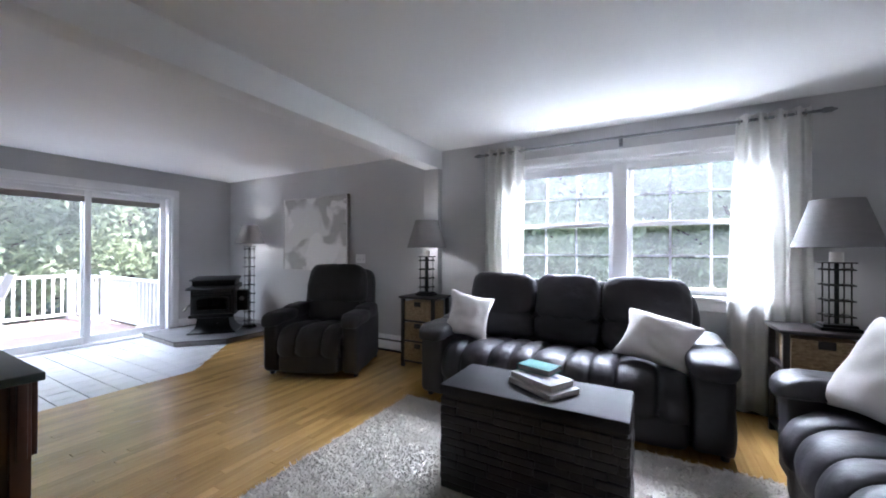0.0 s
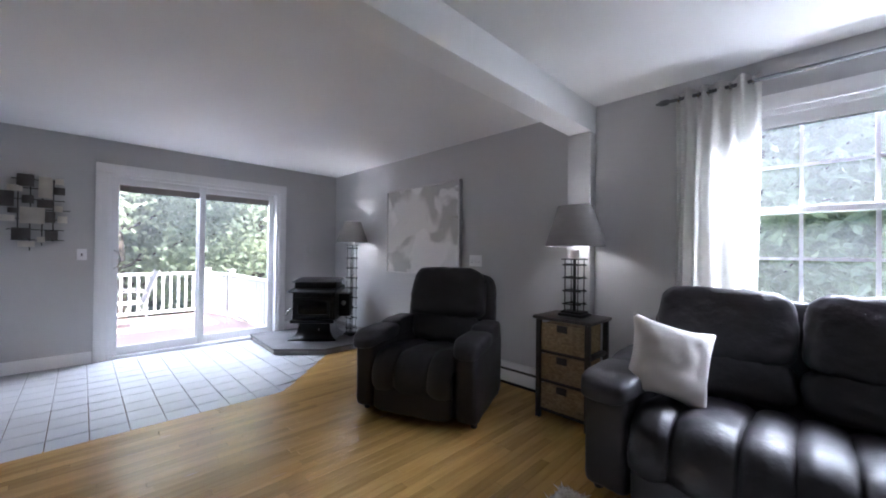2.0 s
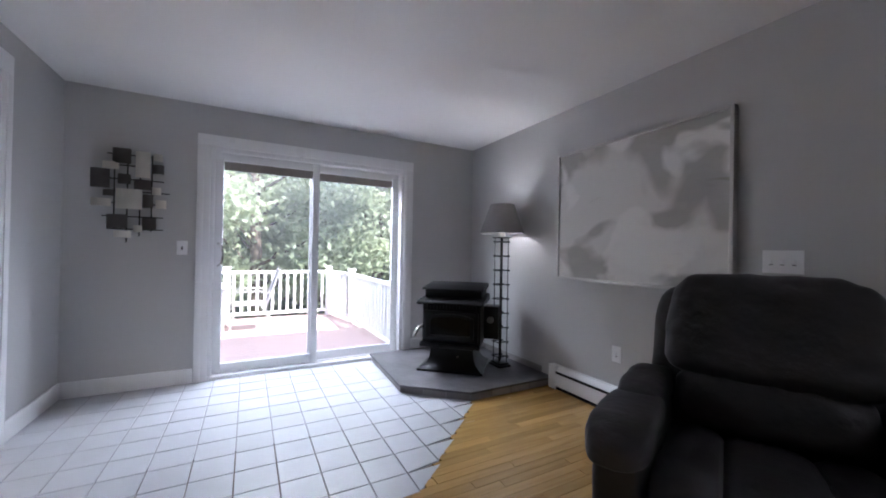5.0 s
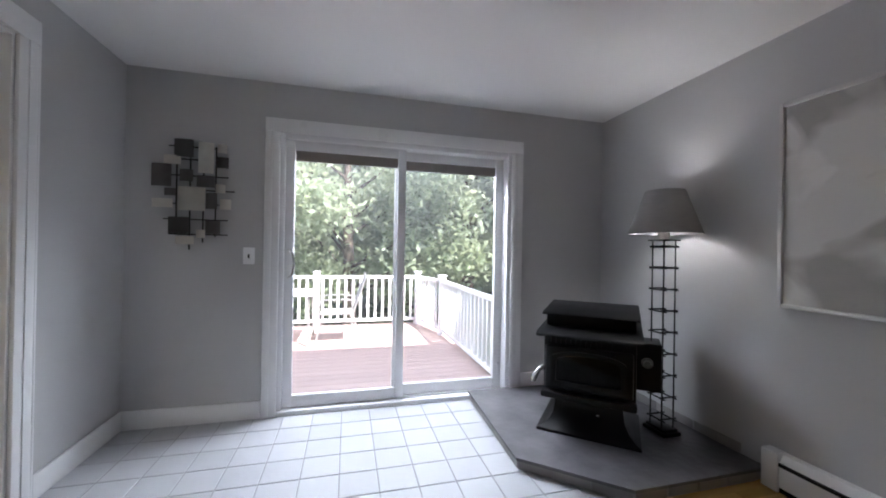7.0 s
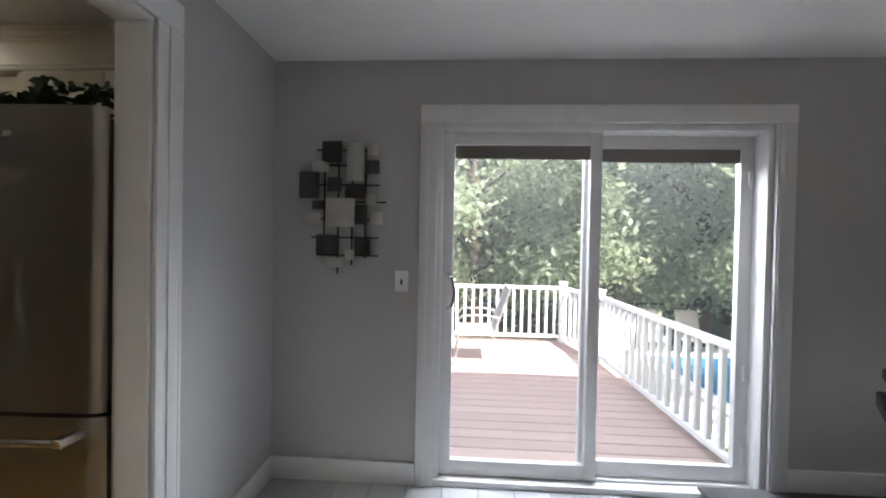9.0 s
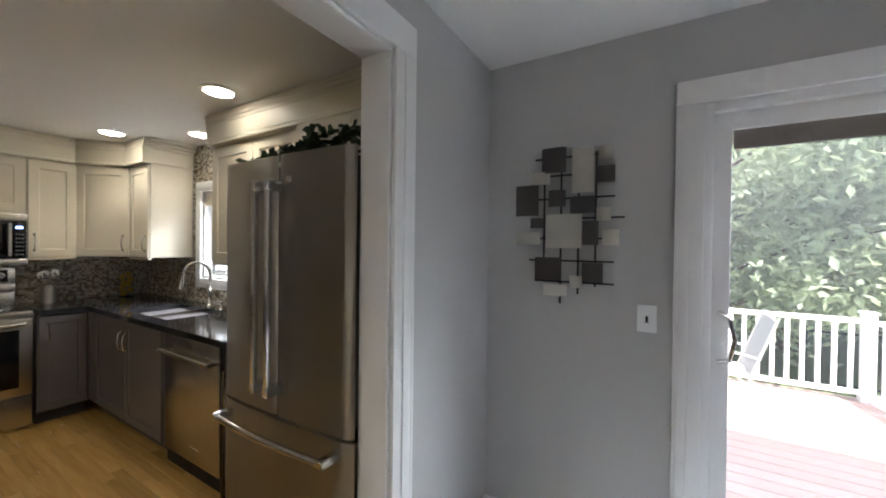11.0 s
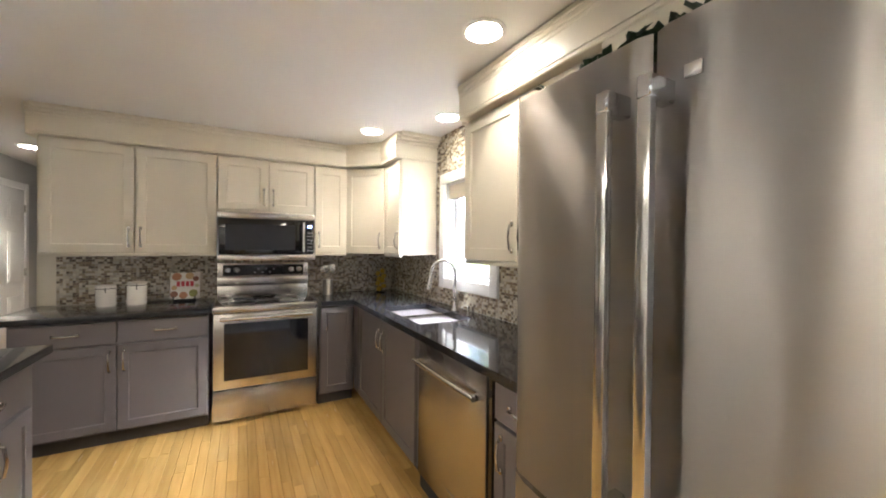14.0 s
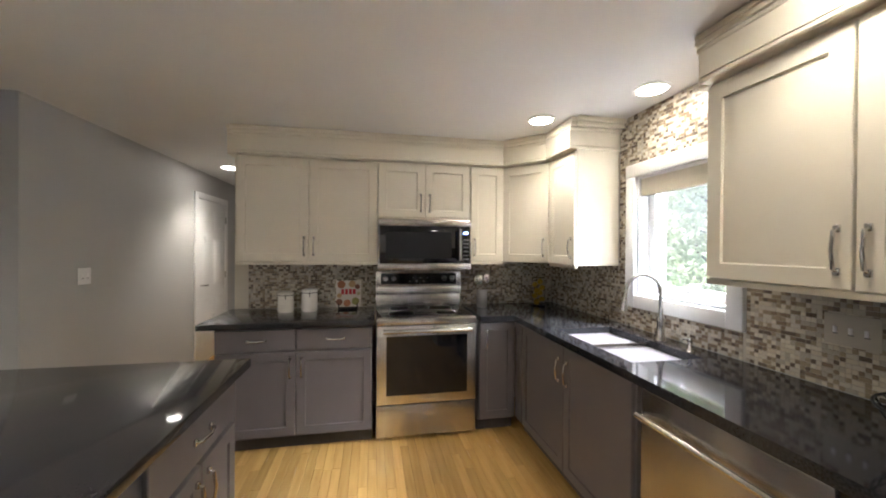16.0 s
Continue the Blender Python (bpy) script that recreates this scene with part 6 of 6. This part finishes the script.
def cookbook():
    c = thing("cookbook", "cookbook with food photos on a small stand", "book", pose(-4.355, -3.74, 0.935, -14, 0, 180))
    block("cover", mat("cookbook_cover", (0.66, 0.60, 0.54), 0.35), (-0.105, 0.105, 0, 0.016, 0, 0.225), parent=c, bevel=0.002)
    rng = random.Random(3)
    cols = [(0.35, 0.12, 0.07), (0.28, 0.30, 0.08), (0.45, 0.25, 0.10), (0.15, 0.07, 0.04), (0.5, 0.42, 0.3)]
    for x, z, r, k in ((-0.06, 0.19, 0.034, 0), (0.03, 0.195, 0.03, 2), (0.075, 0.17, 0.022, 3), (-0.075, 0.04, 0.028, 3), (-0.01, 0.03, 0.03, 0), (0.06, 0.045, 0.032, 1), (-0.075, 0.095, 0.02, 2), (0.085, 0.11, 0.016, 4)):
        bm = bmesh.new()
        lathe(bm, [(r, 0), (r, 0.0008)], 20)
        p = part("photo", bm, mat("dish_photo", cols[k], 0.4, col2=cols[(k + 2) % 5], scale=60), c)
        p.matrix_basis = pose(x, -0.0002, z, 90)
    block("title_bar", mat("red_print", (0.5, 0.03, 0.05), 0.4), *[(-0.06 + 0.032 * k, -0.036 + 0.032 * k, -0.0012, 0, 0.105, 0.15) for k in range(4)], parent=c, label="red title bars")
    block("stand", BLACKM, (-0.08, 0.08, -0.03, 0.05, -0.017, -0.008), (-0.08, -0.07, -0.03, -0.025, -0.008, 0.02), (0.07, 0.08, -0.03, -0.025, -0.008, 0.02), (-0.07, 0.07, 0.018, 0.024, -0.01, 0.12), parent=c, bevel=0.002)


cookbook()


def crock():
    c = thing("utensil_holder", "steel utensil crock with cooking utensils", "utensil holder", pose(-5.52, -3.66, 0.917))
    bm = bmesh.new()
    lathe(bm, [(0.042, 0), (0.045, 0.005), (0.045, 0.15), (0.042, 0.15), (0.042, 0.02)], 28)
    part("pot", bm, STEEL, c)
    for x, y, t in ((-0.03, 0.01, 0.3), (0.02, 0.02, 0.29), (0.03, -0.015, 0.28)):
        bm = bmesh.new()
        tube(bm, [(x * 0.3, y * 0.3, 0.03), (x * 1.3, y, t - 0.06)], 0.005, 8)
        puff(bm, x * 1.3 - 0.03, x * 1.3 + 0.03, y - 0.012, y + 0.012, t - 0.085, t, 2.5, 5, 0)
        part("utensil", bm, CHROME, c)


crock()


def fruit_jar():
    j = thing("glass_jar", "tall glass jar filled with lemons", "jar", pose(-6.06, -3.66, 0.917))
    bm = bmesh.new()
    lathe(bm, [(0.058, 0), (0.06, 0.01), (0.06, 0.22), (0.05, 0.25), (0.056, 0.255), (0.053, 0.255), (0.047, 0.25), (0.057, 0.22), (0.057, 0.012)], 28)
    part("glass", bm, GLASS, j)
    rng = random.Random(2)
    lemon = mat("lemon", (0.62, 0.42, 0.04), 0.45, bump=0.3, fine=150)
    for k in range(8):
        bm = bmesh.new()
        puff(bm, -0.026, 0.026, -0.026, 0.026, -0.022, 0.022, 2.2, 5, 0)
        l = part("lemon", bm, lemon, j, smooth=180)
        l.matrix_basis = pose(0.025 * (-1) ** k, 0.02 * (-1) ** (k // 2), 0.036 + 0.026 * k, rng.uniform(0, 90), rng.uniform(0, 90), 0)
    bm = bmesh.new()
    lathe(bm, [(0.05, 0.256), (0.055, 0.26), (0.05, 0.275), (0.015, 0.28), (0.018, 0.30), (0.008, 0.305)], 24)
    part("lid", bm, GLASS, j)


fruit_jar()


def fruit_bowl():
    b = thing("fruit_bowl", "black wire fruit bowl on the granite worktop", "bowl", pose(-6.0, -1.12, 0.917))
    bm = bmesh.new()
    for k in range(20):
        a = 6.28318 * k / 20
        tube(bm, [((0.07 + 0.115 * t) * math.cos(a + t), (0.07 + 0.115 * t) * math.sin(a + t), 0.006 + 0.115 * t * t) for t in (0, 0.25, 0.5, 0.75, 1)], 0.0022, 5)
        tube(bm, [((0.07 + 0.115 * t) * math.cos(a - t), (0.07 + 0.115 * t) * math.sin(a - t), 0.006 + 0.115 * t * t) for t in (0, 0.25, 0.5, 0.75, 1)], 0.0022, 5)
    part("wire_mesh", bm, BLACKM, b)
    for r, z in ((0.07, 0.005), (0.185, 0.121)):
        bm = bmesh.new()
        tube(bm, [(r * math.cos(6.28318 * k / 32), r * math.sin(6.28318 * k / 32), z) for k in range(33)], 0.004, 6)
        part("ring", bm, BLACKM, b)
    fruit = (("pear", (0.42, 0.45, 0.10), (-0.02, -0.085, 0.115), 0.075), ("pear", (0.36, 0.42, 0.08), (0.07, -0.03, 0.09), 0.08), ("pear", (0.62, 0.50, 0.06), (0.05, 0.06, 0.135), 0.08),
             ("apple", (0.35, 0.05, 0.04), (-0.06, 0.04, 0.115), 0.075), ("apple", (0.45, 0.16, 0.10), (0.08, 0.09, 0.085), 0.075), ("apple", (0.40, 0.42, 0.12), (-0.03, 0.11, 0.10), 0.07), ("apple", (0.36, 0.38, 0.10), (0.0, 0.0, 0.055), 0.08))
    for kind, col, p, d in fruit:
        bm = bmesh.new()
        if kind == "pear":
            lathe(bm, [(0.012, -d * 0.5), (d * 0.35, -d * 0.42), (d * 0.48, -d * 0.1), (d * 0.38, d * 0.3), (d * 0.22, d * 0.62), (d * 0.12, d * 0.75), (0.004, d * 0.78)], 20)
        else:
            lathe(bm, [(0.008, -d * 0.38), (d * 0.3, -d * 0.44), (d * 0.5, -d * 0.1), (d * 0.5, d * 0.15), (d * 0.33, d * 0.42), (d * 0.1, d * 0.38), (0.004, d * 0.33)], 20)
        body = thing(kind, "ripe %s in the wire fruit bowl" % kind, "fruit", b.matrix_world @ pose(*p, 60 if kind == "pear" else 15, 20, 40 * p[0] * 100), "fruit in the bowl")
        part("flesh", bm, mat(kind + "_skin", col, 0.35, col2=tuple(0.7 * v for v in col), scale=30, bump=0.05), body, smooth=180)
        bm = bmesh.new()
        tube(bm, [(0, 0, d * (0.75 if kind == "pear" else 0.33)), (0.004, 0, d * (0.75 if kind == "pear" else 0.33) + 0.018)], 0.002, 6)
        part("stalk", bm, BARK, body)


fruit_bowl()


# ---- deck furniture ----
def patio():
    al = mat("pale_aluminium", (0.5, 0.49, 0.47), 0.35, 0.6)
    sling = mat("grey_sling", (0.33, 0.32, 0.31), 0.8, bump=0.4, fine=200)
    t = thing("patio_table", "square glass-topped patio table on the deck", "table", pose(-9.05, 0.72, -0.12))
    block("tabletop", VINYL, (-0.4, 0.4, -0.4, 0.4, 0.69, 0.71), parent=t, bevel=0.004)
    for x in (-0.36, 0.36):
        for y in (-0.36, 0.36):
            bm = bmesh.new()
            tube(bm, [(x, y, 0), (x * 0.95, y * 0.95, 0.69)], 0.02, 10)
            part("leg", bm, al, t)
    c = thing("patio_chair", "metal sling patio chair beside the table", "chair", pose(-9.05, 1.45, -0.12, 0, 0, 0))
    bm = bmesh.new()
    box(bm, -0.24, 0.24, -0.25, 0.2, 0.41, 0.425, 0.006, 1)
    part("seat", bm, sling, c)
    bm = bmesh.new()
    box(bm, -0.24, 0.24, -0.008, 0.008, 0, 0.56, 0.006, 1, pose(0, 0.21, 0.42, -18))
    part("backrest", bm, sling, c)
    for x in (-0.27, 0.27):
        bm = bmesh.new()
        tube(bm, [(x, -0.3, 0), (x, -0.24, 0.25), (x, -0.26, 0.55), (x, -0.2, 0.62), (x, 0.1, 0.63), (x, 0.24, 0.6)], 0.012, 8)
        tube(bm, [(x, 0.36, 0), (x, 0.18, 0.30), (x, 0.2, 0.42), (x, 0.39, 0.98)], 0.012, 8)
        part("side_frame", bm, al, c)


patio()



def pool():
    concrete = mat("pale_concrete", (0.50, 0.48, 0.45), 0.8, scale=1.5, bump=0.3, fine=60)
    structure(block("patio", concrete, (-14.1, -9.2, 4.2, 13.5, -1.201, -1.165)), "pale concrete patio round the pool", "patio")
    p = thing("swimming_pool", "blue sunken pool with a pale stone rim", "pool", pose(-11.6, 8.2, -1.165))
    x, y = 1.5, 2.6
    block("water", mat("pool_water", (0.08, 0.24, 0.42), 0.08, bump=0.3, fine=6, depth=0.02), (-x, x, -y, y, 0.002, 0.02), parent=p, label="clear blue pool water")
    for b in ((-x - 0.3, x + 0.3, -y - 0.3, -y), (-x - 0.3, x + 0.3, y, y + 0.3), (-x - 0.3, -x, -y, y), (x, x + 0.3, -y, y)):
        block("coping", VINYL, (*b, 0.001, 0.05), parent=p, bevel=0.012)
    # reclining chairs at the pool's edge
    beige = mat("beige_sling", (0.55, 0.47, 0.38), 0.8, bump=0.4, fine=150)
    for cx, cy, rz in ((-13.62, 6.0, 70), (-13.68, 6.95, 75)):
        c = thing("pool_chair", "beige sling pool chair on the concrete patio", "chair", pose(cx, cy, -1.165, 0, 0, rz), "pool chairs")
        bm = bmesh.new()
        box(bm, -0.26, 0.26, -0.5, 0.1, 0.33, 0.36, 0.01, 1)
        part("seat", bm, beige, c)
        bm = bmesh.new()
        box(bm, -0.26, 0.26, -0.012, 0.012, 0, 0.68, 0.01, 1, pose(0, 0.1, 0.35, -28))
        part("backrest", bm, beige, c)
        for px in (-0.27, 0.27):
            bm = bmesh.new()
            tube(bm, [(px, -0.48, 0), (px, -0.46, 0.34), (px, 0.08, 0.35), (px, 0.2, 0)], 0.014, 8)
            part("side_frame", bm, VINYL, c)
    f = thing("garden_fence", "black metal garden fence behind the pool", "fence", pose(-14.25, 3.4, -1.2))
    for k in range(6):
        bm = bmesh.new()
        tube(bm, [(0, 2.0 * k, 0), (0, 2.0 * k, 1.16)], 0.025, 8)
        lathe(bm, [(0.03, 1.15), (0.03, 1.17), (0.012, 1.19)], 8, 0, 2.0 * k)
        part("post", bm, BLACKM, f)
    for z in (0.12, 1.1):
        bm = bmesh.new()
        tube(bm, [(0, 0, z), (0, 10, z)], 0.018, 8)
        part("rail", bm, BLACKM, f)


pool()

# ---- floor and wall pieces ----
# oak strips, run along y; the nearest are separate, the rest joined
def strips(parent, x0, x1, y0, y1, near, seed, inside=None):
    rng = random.Random(seed)
    W = 0.057
    meshes = {}
    verts, faces, count = [], [], 0
    k = 0
    x = x0
    while x < x1 - 0.005:
        w = min(W, x1 - x)
        y = y0
        first = True
        while y < y1 - 0.005:
            L = rng.choice((0.45, 0.6, 0.75, 0.9, 1.05, 1.2))
            if first:
                L *= rng.uniform(0.3, 1)
                first = False
            L = min(L, y1 - y)
            a, b = y, y + L
            y = b
            if inside:
                a, b = inside(x + w / 2, a, b)
                if b - a < 0.02:
                    continue
                L = b - a
            if near(x, (a + b) / 2) and count < 300 and w == W:
                key = round(L, 2)
                if key not in meshes:
                    bm = bmesh.new()
                    box(bm, 0.0004, W - 0.0004, 0.0004, key - 0.0004, -0.014, 0, 0.0012, 1)
                    meshes[key] = mesh_of("plank", bm, OAKP)
                piece("plank", meshes[key], parent, (x, a, 0))
                count += 1
            else:
                i = len(verts)
                e = 0.0004
                verts += [(x + e, a + e, -0.014), (x + w - e, a + e, -0.014), (x + w - e, b - e, -0.014), (x + e, b - e, -0.014), (x + e, a + e, 0), (x + w - e, a + e, 0), (x + w - e, b - e, 0), (x + e, b - e, 0)]
                faces += [tuple(i + q for q in f) for f in ((4, 5, 6, 7), (0, 1, 5, 4), (1, 2, 6, 5), (2, 3, 7, 6), (3, 0, 4, 7))]
        x += W
    me = bpy.data.meshes.new("planks")
    me.from_pydata(verts, [], faces)
    me.materials.append(OAKI)
    ob = new("planks", me)
    ob.parent = parent
    tagged(ob, kind="stuff")


# the tiled corner ends in a straight edge and then a slanted one
def tile_edge(y):
    return -4.17 if y < 2.13 else -4.17 - (y - 2.13) * 0.99


def beyond_tiles(x, a, b):
    if x > -4.17:
        return a, b
    return max(a, 2.13 + (-4.17 - x) / 0.99), b


strips(floor, -4.99, XE, -2.0 + 2.0 + 0.02, YN, lambda x, y: -4.3 < x < -1.5 and 0.3 < y < 3.5, 5, beyond_tiles)
strips(floor, -2.22, XE, -2.0, 0.02, lambda x, y: False, 6)
strips(floor_k, XKW, -2.5, -6.9, 0.02, lambda x, y: -5.7 < x < -3.9 and -3.4 < y < 0.0, 7)

TS = 0.2
tile_meshes = {}
rng = random.Random(9)
yy = YS + 0.004
while yy < 2.94:
    xx = XW + 0.004
    while xx < -4.17:
        x1, y1 = xx + TS - 0.006, yy + TS - 0.006
        lim0, lim1 = tile_edge(yy), tile_edge(y1)
        corners = [(xx, yy), (min(x1, lim0), yy), (min(x1, lim1), y1), (xx, y1)]
        if corners[1][0] - xx > 0.02 or corners[2][0] - xx > 0.02:
            corners = [(max(xx, px), py) for px, py in corners]
            key = tuple((round(px - xx, 3), round(py - yy, 3)) for px, py in corners)
            if key not in tile_meshes:
                bm = prism(bmesh.new(), list(dict.fromkeys(key)), -0.01, 0.0)
                es = [e for e in bm.edges if e.verts[0].co.z > -0.001 and e.verts[1].co.z > -0.001]
                bmesh.ops.bevel(bm, geom=es, offset=0.0015, segments=1, affect="EDGES")
                tile_meshes[key] = mesh_of("tile", bm, TILE)
            piece("tile", tile_meshes[key], tile_floor, (xx, yy, rng.uniform(0, 0.0006)))
        xx += TS
    yy += TS


# mosaic backsplash of small glass and stone tiles
def mosaic(name, label, m, w, h, near, holes=(), seed=1):
    s = structure(block(name, MGROUT, (0, w, 0, 0.004, 0, h)), label, "backsplash")
    s.matrix_world = m
    rng = random.Random(seed)
    U = 0.0185
    meshes = {}
    for n in (1, 2):
        bm = bmesh.new()
        box(bm, 0.0012, U * n - 0.0012, -0.004, 0.0, 0.0012, U - 0.0012, 0.001, 1)
        meshes[n] = mesh_of("mosaic_tile", bm, MOSAIC)
    verts, faces, count = [], [], 0
    for r in range(int(h / U)):
        x, z = 0.0, r * U
        while x < w - U:
            n = 2 if rng.random() < 0.22 and x < w - 2 * U else 1
            x1 = x + U * n
            if not any(a < x1 and x < b and c < z + U and z < d for a, b, c, d in holes):
                if near(x, z) and count < 300:
                    piece("mosaic_tile", meshes[n], s, (x, 0, z))
                    count += 1
                else:
                    i, e, y = len(verts), 0.0012, -0.003 - rng.uniform(0, 0.001)
                    verts += [(x + e, 0, z + e), (x1 - e, 0, z + e), (x1 - e, 0, z + U - e), (x + e, 0, z + U - e), (x + e, y, z + e), (x1 - e, y, z + e), (x1 - e, y, z + U - e), (x + e, y, z + U - e)]
                    faces += [tuple(i + q for q in f) for f in ((4, 5, 6, 7), (0, 1, 5, 4), (1, 2, 6, 5), (2, 3, 7, 6), (3, 0, 4, 7))]
            x = x1
    me = bpy.data.meshes.new("mosaic_tiles")
    me.from_pydata(verts, [], faces)
    me.materials.append(MOSAICI)
    ob = new("mosaic_tiles", me)
    ob.parent = s
    tagged(ob, kind="stuff")


def wall_mosaic(y0, y1, z0, z1, near, seed):
    mosaic("backsplash_window", "brown and cream glass mosaic by the window", pose(XKW + 0.0065, y0, z0) @ FW, y1 - y0, z1 - z0, near, (), seed)


wall_mosaic(-1.94, -0.80, 0.918, 1.326, lambda x, z: 0.05 < x < 0.8, 3)
wall_mosaic(-3.86, -2.77, 0.918, 1.326, lambda x, z: x > 0.6, 4)
wall_mosaic(-2.77, -1.94, 0.918, 1.05, lambda x, z: False, 5)
wall_mosaic(-2.848, -2.77, 1.326, CK, lambda x, z: False, 6)
wall_mosaic(-2.77, -1.83, 2.02, CK, lambda x, z: True, 7)
wall_mosaic(-1.94, -1.83, 1.326, 2.02, lambda x, z: False, 8)
mosaic("backsplash_range", "brown and cream glass mosaic behind the range", pose(-3.53, YK + 0.0065, 0.918) @ FS, 2.76, 0.406, lambda x, z: 0.3 < x < 1.0, (), 2)
